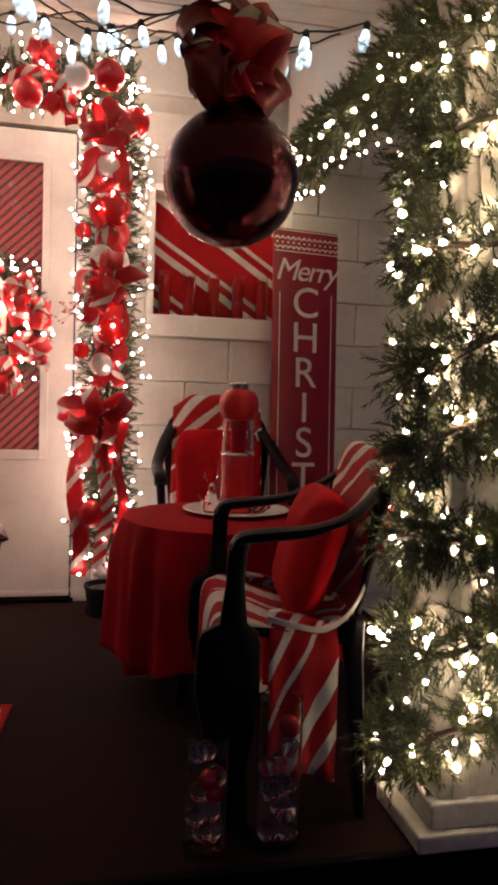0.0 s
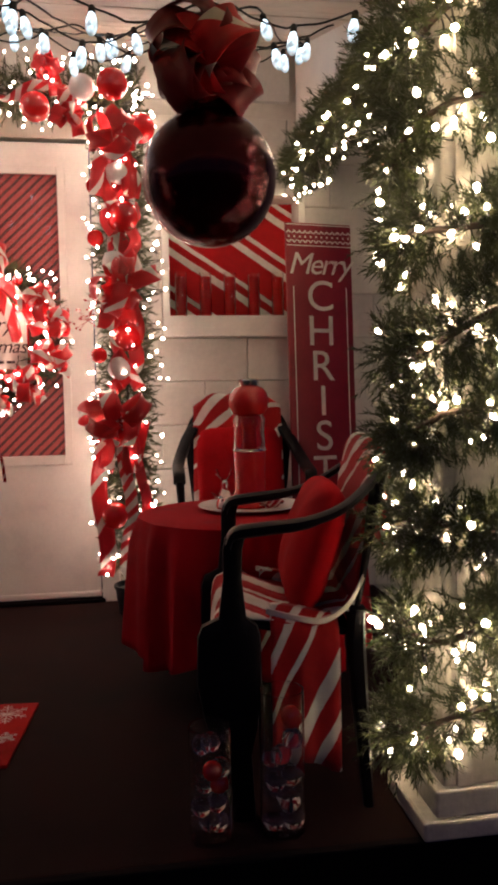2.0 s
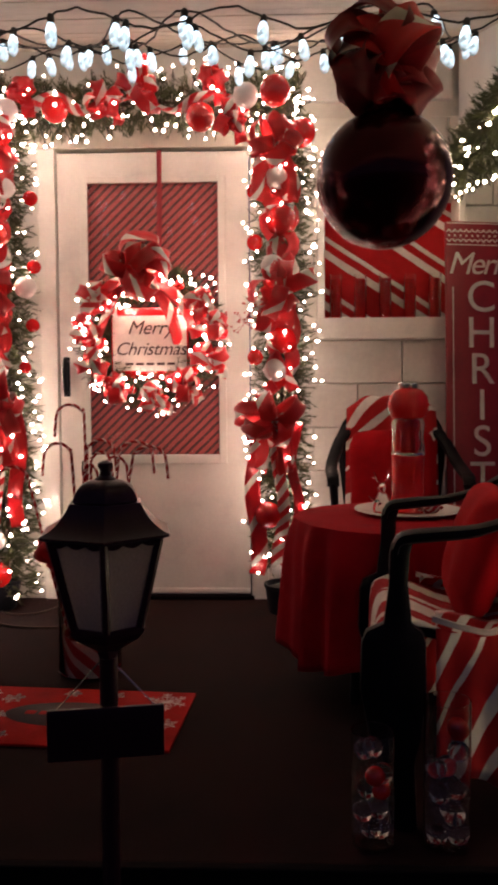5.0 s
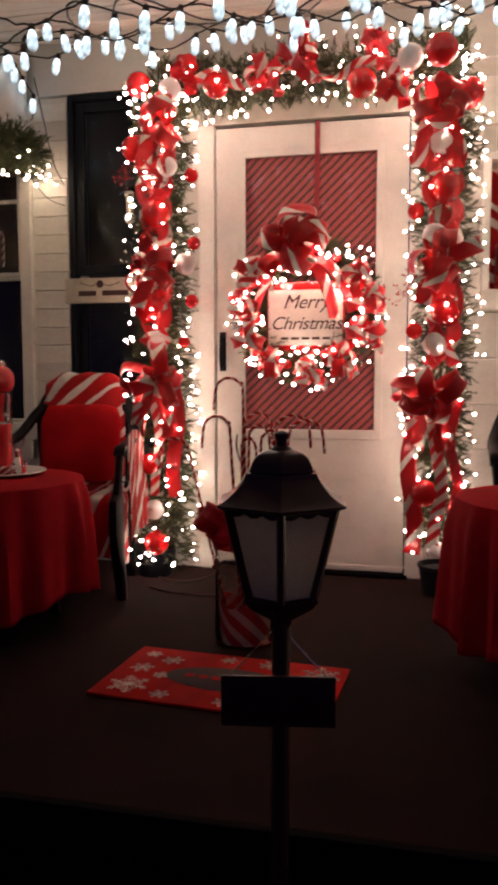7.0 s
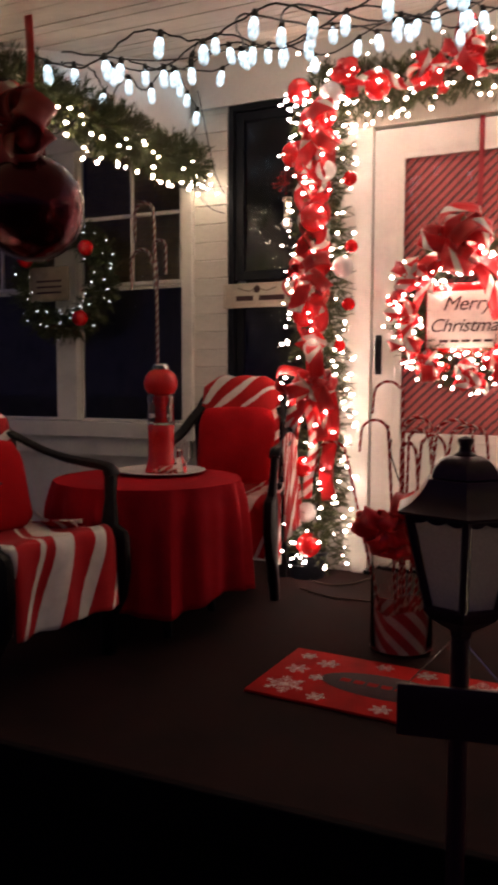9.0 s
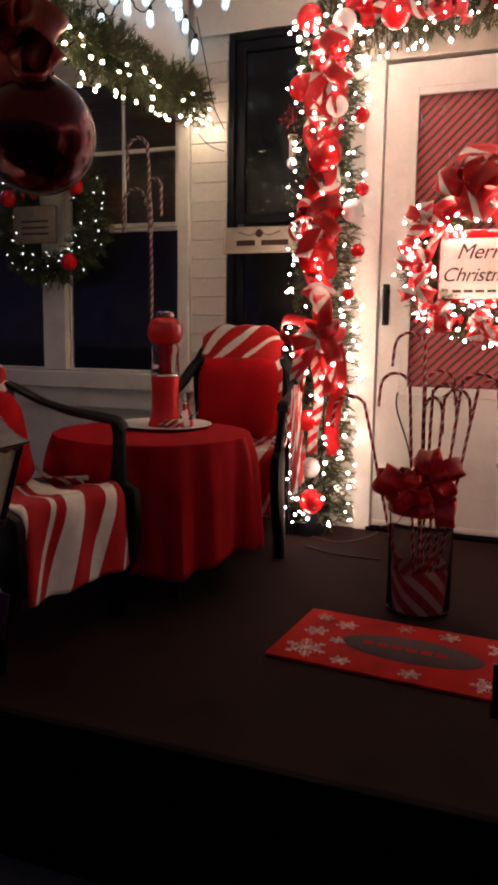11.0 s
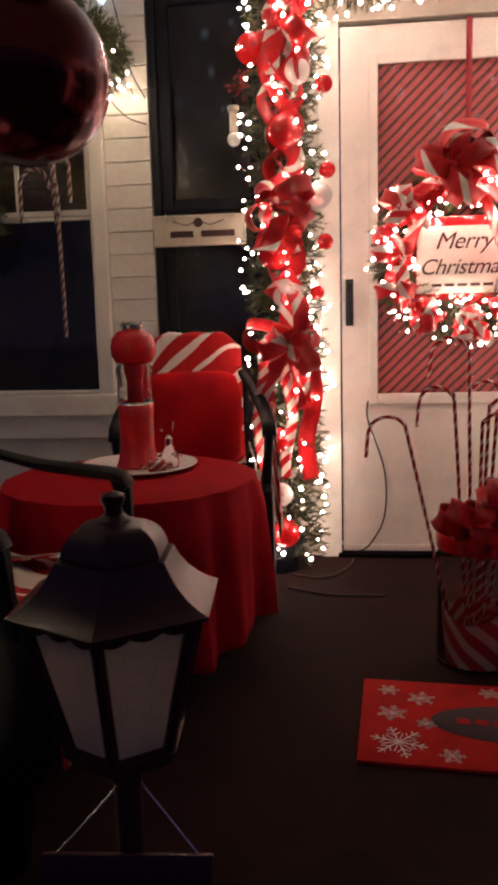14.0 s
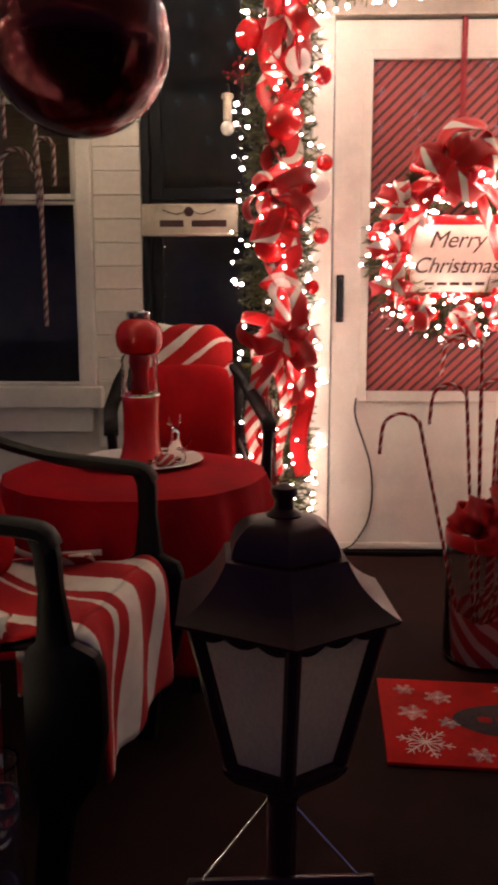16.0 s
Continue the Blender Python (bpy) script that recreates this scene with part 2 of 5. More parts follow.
def thing(name, label, category, at=None, group="", kind=""):
    ob = new(name)
    ob.empty_display_size = 0.05
    if at is not None:
        ob.matrix_basis = at if isinstance(at, Matrix) else Matrix.Translation(at)
    return tagged(ob, label, category, group, kind)


def structure(name, bm, mats, label, category="", smooth=False):
    return tagged(part(name, bm, mats, smooth=smooth), label, category or name.split("_")[0], kind="structure")


def box(bm, x0, x1, y0, y1, z0, z1, bevel=0.0, m=None, mat=0):
    r = bmesh.ops.create_cube(bm, size=1)
    vs = r["verts"]
    bmesh.ops.scale(bm, vec=(x1 - x0, y1 - y0, z1 - z0), verts=vs)
    bmesh.ops.translate(bm, vec=((x0 + x1) / 2, (y0 + y1) / 2, (z0 + z1) / 2), verts=vs)
    fs = {f for v in vs for f in v.link_faces}
    if bevel:
        es = {e for v in vs for e in v.link_edges}
        o = bmesh.ops.bevel(bm, geom=list(es), offset=bevel, segments=2, affect="EDGES", profile=0.5)
        fs |= set(o["faces"])
        vs = list({v for f in fs if f.is_valid for v in f.verts})
    for f in fs:
        if f.is_valid:
            f.material_index = mat
    if m is not None:
        bmesh.ops.transform(bm, matrix=m, verts=vs)
    return bm


def B(*a, **k):
    return box(bmesh.new(), *a, **k)


def rings(bm, loops, closed_u=True, cap=True, uvs=None, mat=0):
    """Skin between equal loops of points."""
    vv = [[bm.verts.new(p) for p in lp] for lp in loops]
    n = len(vv[0])
    uvl = bm.loops.layers.uv.verify() if uvs else None
    for i in range(len(vv) - 1):
        for j in range(n if closed_u else n - 1):
            k = (j + 1) % n
            f = bm.faces.new((vv[i][j], vv[i][k], vv[i + 1][k], vv[i + 1][j]))
            f.material_index = mat
            if uvs:
                for lp, (a, c2) in zip(f.loops, ((i, j), (i, j + 1), (i + 1, j + 1), (i + 1, j))):
                    lp[uvl].uv = uvs(a, c2)
    if cap and closed_u:
        for lp, flip in ((vv[0], True), (vv[-1], False)):
            f = bm.faces.new(lp[::-1] if flip else lp)
            f.material_index = mat
    return bm


def lathe(profile, n=24, cap=True, bm=None, phase=0.0, centre=(0, 0, 0), mat=0):
    bm = bm or bmesh.new()
    cx, cy, cz = centre
    loops = [[(cx + r * math.cos(phase + 2 * math.pi * j / n), cy + r * math.sin(phase + 2 * math.pi * j / n), cz + z) for j in range(n)] for r, z in profile]
    return rings(bm, loops, True, cap, mat=mat)


def frames(path):
    """Tangent, side and up along a path."""
    out = []
    up = None
    for i, p in enumerate(path):
        t = (path[min(i + 1, len(path) - 1)] - path[max(i - 1, 0)]).normalized()
        if up is None:
            up = V((0, 0, 1)) if abs(t.z) < 0.9 else V((0, 1, 0))
        side = t.cross(up).normalized()
        up = side.cross(t).normalized()
        out.append((t, side, up))
    return out


def tube(path, r, n=8, bm=None, mat=0, flat=1.0, twist_uv=True):
    """A tube along a path; r is a radius or a radius at each point."""
    bm = bm or bmesh.new()
    path = [V(p) for p in path]
    rr = r if isinstance(r, (list, tuple)) else [r] * len(path)
    d = [0.0]
    for a, c2 in zip(path, path[1:]):
        d.append(d[-1] + (c2 - a).length)
    loops = []
    for p, (t, s, u), q in zip(path, frames(path), rr):
        loops.append([p + s * q * math.cos(2 * math.pi * j / n) + u * q * flat * math.sin(2 * math.pi * j / n) for j in range(n)])
    q = max(rr)
    return rings(bm, loops, True, True, uvs=lambda i, j: (d[i], 2 * math.pi * q * j / n * 1.0), mat=mat)


def smooth_path(pts, n=6):
    """Catmull-Rom through the points."""
    P = [V(p) for p in pts]
    out = []
    for i in range(len(P) - 1):
        a, b2, c2, d2 = P[max(i - 1, 0)], P[i], P[i + 1], P[min(i + 2, len(P) - 1)]
        for k in range(n):
            t = k / n
            out.append(0.5 * ((2 * b2) + (c2 - a) * t + (2 * a - 5 * b2 + 4 * c2 - d2) * t * t + (3 * b2 - a - 3 * c2 + d2) * t ** 3))
    out.append(P[-1])
    return out


def grid(f, nu, nv, bm=None, uv=None, mat=0):
    """A sheet f(u, v) for u, v in 0..1; uv(u, v) gives the cloth's lengths in metres."""
    bm = bm or bmesh.new()
    loops = [[f(i / nu, j / nv) for j in range(nv + 1)] for i in range(nu + 1)]
    g = (lambda i, j: uv(i / nu, j / nv)) if uv else None
    return rings(bm, loops, False, False, uvs=g, mat=mat)


def thicken(ob, t):
    s = ob.modifiers.new("thickness", "SOLIDIFY")
    s.thickness, s.offset = t, 0
    return ob


def loft(sections, n=12, power=3.5, bm=None):
    """Skin through rounded-rectangle sections: (centre, half width vector, half depth vector)."""
    bm = bm or bmesh.new()
    loops = []
    for c0, a, b2 in sections:
        lp = []
        for j in range(n):
            th = 2 * math.pi * j / n
            cx, sy = math.cos(th), math.sin(th)
            k = (abs(cx) ** power + abs(sy) ** power) ** (-1 / power)
            lp.append(V(c0) + V(a) * cx * k + V(b2) * sy * k)
        loops.append(lp)
    return rings(bm, loops)


def ball(r, n=24, m=14, squash=1.0):
    return lathe([(max(r * math.sin(math.pi * i / m), 1e-4), -r * squash * math.cos(math.pi * i / m)) for i in range(m + 1)], n)


def words(name, text, size, at, mat, parent, depth=0.0015, spacing=1.0, shear=0.0, align="CENTER", label=""):
    """Lettering in the built-in font, turned into a mesh facing -y."""
    cu = bpy.data.curves.new(name, "FONT")
    cu.body, cu.size, cu.extrude, cu.align_x, cu.shear, cu.space_character = text, size, depth, align, shear, spacing
    cu.align_y = "CENTER"
    tmp = bpy.data.objects.new(name, cu)
    me = bpy.data.meshes.new_from_object(tmp)
    bpy.data.objects.remove(tmp)
    me.materials.clear()
    me.materials.append(mat)
    return part(name, me, mat, parent, label, at=at)


# ---- the large structure ----
def ceil_z(y):
    return 2.48 + 0.34 * y


HX0, HX1 = -0.94, 1.80      # the porch's sides
FRONT = -2.015              # the floor's front edge
structure("ground", grid(lambda u, v: V((-60 + 120 * u, -60 + 120 * v, -0.42)), 4, 4), m_ground, "dark bare ground at night before the porch", "ground")
structure("floor", B(HX0 - 0.25, HX1 + 0.35, FRONT, 0.10, -0.08, 0.0, 0.004), m_floor, "dark brown carpeted porch floor", "floor")
structure("trim_floor_edge", B(HX0 - 0.25, HX1 + 0.35, FRONT - 0.025, FRONT - 0.001, -0.10, 0.003, 0.004), m_edge, "dark painted board along the porch floor's front edge", "floor edge")
structure("wall_porch_base", B(HX0 - 0.22, HX1 + 0.32, FRONT + 0.03, 0.0, -0.42, -0.081), m_edge, "dark painted base under the porch floor", "wall")

# the house wall: a backing with the door's and the windows' openings left free
WT = 0.22
wall = bmesh.new()
Y0 = 0.034
for x0, x1, z0, z1 in ((-4.5, -2.62, -0.42, 3.2), (-2.62, -0.96, -0.42, 0.62), (-2.62, -0.96, 2.16, 3.2), (-0.96, -0.735, -0.42, 3.2),
                       (-0.735, -0.27, -0.42, 0.36), (-0.735, -0.27, 2.24, 3.2), (-0.27, -0.03, -0.42, 3.2), (-0.03, 0.895, -0.42, 0.0), (-0.03, 0.895, 2.07, 3.2),
                       (0.895, 1.20, -0.42, 3.2), (1.20, 1.80, -0.42, 1.28), (1.20, 1.80, 1.82, 3.2), (1.80, 5.0, -0.42, 3.2)):
    box(wall, x0, x1, Y0, WT, z0, z1)
wall_back = structure("wall_back", wall, m_wall, "white painted block house wall behind the porch", "wall")
structure("wall_upper", B(HX0 + 0.03, HX1 - 0.03, 0.004, Y0 - 0.001, 2.245, 2.62), m_plaster, "smooth white band of wall under the porch ceiling", "wall")

# ceiling of boards, sloping down to the front
cm = bmesh.new()
nb = 23
for i in range(nb):
    ya, yb = 0.0 - (2.53 * i / nb), 0.0 - (2.53 * (i + 1) / nb) + 0.006
    loops = []
    for x in (HX0 - 0.75, HX1 + 0.5):
        dz = random.uniform(-0.002, 0.002)
        loops.append([(x, ya, ceil_z(ya) + dz), (x, yb, ceil_z(yb) + dz), (x, yb, ceil_z(yb) + 0.02), (x, ya, ceil_z(ya) + 0.02)])
    rings(cm, loops)
loops = [[(x, 0.02, ceil_z(0.02) + 0.021), (x, -2.53, ceil_z(-2.53) + 0.021), (x, -2.53, ceil_z(-2.53) + 0.10), (x, 0.02, ceil_z(0.02) + 0.10)] for x in (HX0 - 0.8, HX1 + 0.6)]
rings(cm, loops)
structure("ceiling", cm, m_ceiling, "sloping porch ceiling of painted boards with stains", "ceiling")


def side_header(name, x0, x1, zb):
    """The panel over the porch's open side, under the sloping ceiling."""
    yf = (zb - 2.48) / 0.34
    y_end = max(yf, -2.05)
    prof = [(0.0, zb), (y_end, zb), (y_end, max(ceil_z(y_end) - 0.002, zb + 0.001)), (0.0, ceil_z(0) - 0.002)]
    structure(name, rings(bmesh.new(), [[(x, y, z) for y, z in prof] for x in (x0, x1)]), m_plaster, "smooth white panel over the porch's open side", "wall")


side_header("wall_header_west", HX0 - 0.05, HX0, 1.95)
side_header("wall_header_east", HX1, HX1 + 0.05, 1.84)
structure("trim_front_beam", B(HX0 - 0.5, HX1 + 0.4, -2.53, -2.45, 1.575, 1.618, 0.006), m_trim, "white painted front beam of the porch", "beam")

# baseboard strip under the smooth band
structure("trim_door_head", B(-0.085, 0.95, -0.012, Y0 - 0.001, 2.046, 2.235, 0.004), m_ceiling, "grey-beige board over the door", "trim")
structure("trim_jamb_west", B(-0.085, -0.006, -0.018, Y0 - 0.001, 0.0, 2.045, 0.004), m_trim, "white painted door jamb", "trim")
structure("trim_jamb_east", B(0.872, 0.95, -0.018, Y0 - 0.001, 0.0, 2.045, 0.004), m_trim, "white painted door jamb", "trim")
structure("door_sill", B(-0.02, 0.885, -0.03, 0.10, 0.001, 0.018, 0.003), m_edge, "dark worn door sill", "door sill")

# the door
door = thing("door_1", "closed white door with a red striped paper panel", "door", (0, 0, 0), kind="structure")
DZ = 2.03
bm = bmesh.new()
for a in ((0.0, 0.128, 0.0, 0.045, 0.022, DZ), (0.738, 0.865, 0.0, 0.045, 0.022, DZ), (0.128, 0.738, 0.0, 0.045, 0.022, 0.645), (0.128, 0.738, 0.0, 0.045, 1.90, DZ)):
    box(bm, *a)
part("slab", bm, m_trim, door, smooth=False)
bm = bmesh.new()
for a in ((0.104, 0.138, -0.012, -0.0005, 0.625, 1.925), (0.728, 0.762, -0.012, -0.0005, 0.625, 1.925), (0.138, 0.728, -0.012, -0.0005, 0.625, 0.668), (0.138, 0.728, -0.012, -0.0005, 1.893, 1.925)):
    box(bm, *a, bevel=0.003)
part("panel_trim", bm, m_trim, door, smooth=False)
part("paper_panel", grid(lambda u, v: V((0.130 + 0.606 * u, 0.016, 0.646 + 1.252 * v)), 2, 2, uv=lambda u, v: (0.606 * u, -1.252 * v)), m_paper, door, "red and dark diagonal striped paper")
part("pane", B(0.130, 0.736, 0.004, 0.008, 0.646, 1.898), m_glass, door).visible_shadow = False
part("threshold_strip", B(0.002, 0.863, -0.006, -0.0005, 0.024, 0.05, 0.002), m_trim, door)
h = part("handle", tube(smooth_path([(0.03, -0.002, 1.10), (0.03, -0.035, 1.09), (0.03, -0.045, 1.03), (0.03, -0.035, 0.96), (0.03, -0.002, 0.95)]), 0.009, 8), m_black, door, "black pull handle")
part("plate", B(0.015, 0.045, -0.006, -0.0005, 0.935, 1.115, 0.003), m_black, h)
part("cord", tube(smooth_path([(0.10, -0.014, 0.64), (0.10, -0.012, 0.56), (0.165, -0.010, 0.36), (0.165, -0.010, 0.17), (0.105, -0.012, 0.05), (0.05, -0.02, 0.022)]), 0.0035, 6), m_cable, door, "thin dark light cord")


# the tall dark window beside the door
def sash(parent, name, x0, x1, z0, z1, y, t, w, mat):
    bm2 = bmesh.new()
    for a in ((x0, x0 + w, z0, z1), (x1 - w, x1, z0, z1), (x0 + w, x1 - w, z0, z0 + w), (x0 + w, x1 - w, z1 - w, z1)):
        box(bm2, a[0], a[1], y, y + t, a[2], a[3], bevel=0.003)
    return part(name, bm2, mat, parent, smooth=False)


w2 = thing("window_2", "tall narrow window with a black frame and dark glass", "window", (0, 0, 0), kind="structure")
sash(w2, "window_frame", -0.733, -0.272, 0.362, 2.238, -0.004, 0.06, 0.03, m_black)
s = sash(w2, "sash", -0.700, -0.305, 1.40, 2.205, 0.012, 0.03, 0.045, m_black)
part("pane", B(-0.657, -0.348, 0.024, 0.028, 1.444, 2.161), m_glass, s)
s = sash(w2, "sash", -0.700, -0.305, 0.395, 1.385, 0.03, 0.025, 0.04, m_black)
part("pane", B(-0.661, -0.344, 0.040, 0.044, 0.434, 1.346), m_glass, s)
# flat dark sheets in place of unlit depth, no room is built
structure("wall_room_west", B(-2.7, -0.25, 0.5, 0.52, 0.2, 2.4), m_unlit, "dark sheet standing for the unlit room behind the windows", "wall")
structure("wall_room_niche", B(1.10, 2.0, WT + 0.001, 0.25, 1.1, 2.0), m_unlit, "dark sheet standing for the unlit back of the wall niche", "wall")

# the double window outside the porch's side
w1 = thing("window_1", "white double window with dark glass and brown blinds", "window", (0, 0, 0), kind="structure")
bm = bmesh.new()
for a in ((-0.985, -0.925, 0.60, 2.20), (-1.765, -1.63, 0.69, 2.12), (-2.64, -2.58, 0.60, 2.20), (-2.58, -0.985, 2.12, 2.20)):
    box(bm, a[0], a[1], -0.022, Y0 - 0.001, a[2], a[3], bevel=0.004)
part("window_frame", bm, m_trim, w1, smooth=False)
part("window_sill", B(-2.70, -0.90, -0.055, Y0 - 0.001, 0.600, 0.684, 0.006), m_trim, w1, smooth=False)
part("apron", B(-2.62, -0.95, -0.012, Y0 - 0.001, 0.50, 0.598, 0.003), m_trim, w1, smooth=False)
for x0, x1 in ((-1.628, -0.987), (-2.578, -1.767)):
    xm = x0 + (x1 - x0) * 0.52
    u = sash(w1, "sash", x0, x1, 1.40, 2.118, 0.004, 0.028, 0.022, m_trim)
    part("muntin", B(x0 + 0.022, x1 - 0.022, 0.008, 0.028, 1.755, 1.773, 0.002), m_trim, u, smooth=False)
    part("muntin", B(xm - 0.008, xm + 0.008, 0.007, 0.027, 1.424, 1.754, 0.002), m_trim, u, smooth=False)
    part("muntin", B(xm - 0.008, xm + 0.008, 0.007, 0.027, 1.774, 2.095, 0.002), m_trim, u, smooth=False)
    part("pane", B(x0 + 0.018, x1 - 0.018, 0.016, 0.020, 1.42, 2.10), m_glass, u)
    lo = sash(w1, "sash", x0, x1, 0.686, 1.398, 0.012, 0.028, 0.014, m_trim)
    part("pane", B(x0 + 0.01, x1 - 0.01, 0.022, 0.026, 0.70, 1.39), m_glass, lo)
    bl = bmesh.new()
    for k in range(22):
        z = 1.43 + k * 0.031
        box(bl, x0 + 0.02, x1 - 0.02, 0.060, 0.066, z, z + 0.028, m=None)
    part("blind", bl, m_shade, w1, "brown slatted blind", smooth=False)

# the niche in the wall with its cloth, sill and row of red jars
structure("trim_niche_sill", B(1.175, 1.83, -0.045, 0.03, 1.185, 1.278, 0.005), m_trim, "white painted sill of the wall niche", "sill")
bm = bmesh.new()
for a in ((1.175, 1.207, 1.279, 1.85), (1.80, 1.83, 1.279, 1.85), (1.207, 1.80, 1.82, 1.85)):
    box(bm, a[0], a[1], -0.02, 0.033, a[2], a[3], bevel=0.003)
structure("trim_niche", bm, m_trim, "white painted frame round the wall niche", "trim")
structure("backdrop_niche_cloth", grid(lambda u, v: V((1.20 + 0.60 * u, 0.13 + 0.006 * math.sin(9 * u), 1.28 + 0.54 * v)), 20, 4, uv=lambda u, v: (0.6 * u, 0.54 * v)), m_niche, "red and white diagonal striped cloth in the niche", "cloth")
structure("trim_niche_floor", B(1.201, 1.799, 0.031, 0.18, 1.262, 1.2795), m_trim, "white floor of the wall niche", "sill")
for k in range(5):
    j = thing("candle_jar", "tall red glitter candle in a clear glass tube", "candle", (1.262 + 0.113 * k, 0.065, 1.2805), "candles in the niche")
    part("wax", lathe([(0.022, 0.002), (0.0235, 0.006), (0.0235, 0.18), (0.018, 0.186), (0.002, 0.184)], 16), m_plastic_red, j)
    part("tube", lathe([(0.0265, 0.0), (0.0275, 0.003), (0.0275, 0.205), (0.0255, 0.205), (0.0255, 0.004)], 18, cap=False), m_jar, j)


def ribbon(path, width, side=None, bm2=None, mat=0, flutter=0.0, ph=0.0, taper=1.0, twist=0.0):
    """A flat band along a path, with a little curl across."""
    P = [V(p) for p in path]
    n = len(P) - 1
    d = [0.0]
    for a, c2 in zip(P, P[1:]):
        d.append(d[-1] + (c2 - a).length)
    fr = frames(P)

    def f(u, v):
        k = round(u * n)
        t, s, up = fr[k]
        if side is not None:
            s = (V(side) - t * t.dot(V(side))).normalized()
            up = s.cross(t)
        a = twist * u
        s2 = s * math.cos(a) + up * math.sin(a)
        u2 = t.cross(s2)
        w = width * (1 + (taper - 1) * u)
        return P[k] + s2 * (v - 0.5) * w + u2 * (0.12 * w * (4 * (v - 0.5) ** 2) + flutter * math.sin(9 * u + ph))
    return grid(f, n, 4, bm2, uv=lambda u, v: (d[round(u * n)], v * width), mat=mat)


# ---- chairs ----
def shallow(q, w=1.0):
    """Draws a seat's depth in towards its front edge, and its width to the middle."""
    return Matrix.Translation((0, -0.26, 0)) @ Matrix.Diagonal((w, q, 1, 1)) @ Matrix.Translation((0, 0.26, 0))


def raise_back(c0, k):
    """Stretches or lowers what stands over the arms."""
    for o in c0.children:
        for v in o.data.vertices:
            if v.co.z > 0.64:
                v.co.z = 0.64 + (v.co.z - 0.64) * k


def resin_chair(at, k, deep):
    """A stacking armchair of moulded resin; its front is -y."""
    c0 = thing("resin_chair", "dark moulded resin garden armchair", "chair", at, "chairs round the tables")
    # seat shell
    def f(u, v):
        x = (u - 0.5) * 0.46
        y = -0.24 + 0.46 * v
        return V((x * (1 - 0.10 * v), y, 0.415 - 0.035 * v - 0.025 * math.exp(-((y) / 0.16) ** 2) * math.cos(x * 5) - 0.03 * max(0, 0.12 - v) * 8))
    thicken(part("seat", grid(f, 12, 12), m_resin, c0), 0.012)

    def g(u, v):
        top = 0.865 - 0.13 * abs(2 * u - 1) ** 4
        z = 0.37 + (top - 0.37) * v
        x = (u - 0.5) * (0.42 + 0.10 * v)
        return V((x, 0.215 + 0.11 * v + 0.035 * (1 - (2 * u - 1) ** 2), z))
    thicken(part("backrest", grid(g, 16, 10), m_resin, c0), 0.013)
    for sx in (-1, 1):
        # front leg runs up into the arm
        secs = []
        for z, y, x, hw, hd in ((0.0, -0.222, 0.275, 0.022, 0.026), (0.14, -0.240, 0.268, 0.026, 0.030), (0.20, -0.258, 0.265, 0.028, 0.056), (0.29, -0.266, 0.262, 0.028, 0.070), (0.395, -0.264, 0.262, 0.028, 0.068), (0.418, -0.262, 0.263, 0.026, 0.060), (0.436, -0.25, 0.265, 0.022, 0.030), (0.52, -0.248, 0.272, 0.016, 0.020), (0.585, -0.245, 0.277, 0.018, 0.021), (0.61, -0.235, 0.278, 0.020, 0.022)):
            secs.append(((sx * x, y, z), (hw, 0, 0), (0, hd / deep, 0)))
        part("leg", loft(secs), m_resin, c0)
        secs = []
        for z, y, x, hw in ((0.0, 0.265, 0.235, 0.022), (0.18, 0.245, 0.228, 0.03), (0.36, 0.225, 0.218, 0.04), (0.44, 0.235, 0.222, 0.03)):
            secs.append(((sx * x, y, z), (hw, 0, 0), (0, hw * 0.9, 0)))
        part("leg", loft(secs), m_resin, c0)
        path = smooth_path([(sx * 0.278, -0.262, 0.592), (sx * 0.279, -0.235, 0.618), (sx * 0.283, -0.12, 0.628), (sx * 0.286, 0.03, 0.640), (sx * 0.272, 0.16, 0.672), (sx * 0.242, 0.26, 0.725), (sx * 0.20, 0.315, 0.765)], 4)
        fr = frames(path)
        part("armrest", loft([(p, s2 * 0.026, u2 * 0.014) for p, (t, s2, u2) in zip(path, fr)]), m_resin, c0)
    for o in c0.children:
        o.data.transform(shallow(deep, 0.89))
    raise_back(c0, k)
    return c0


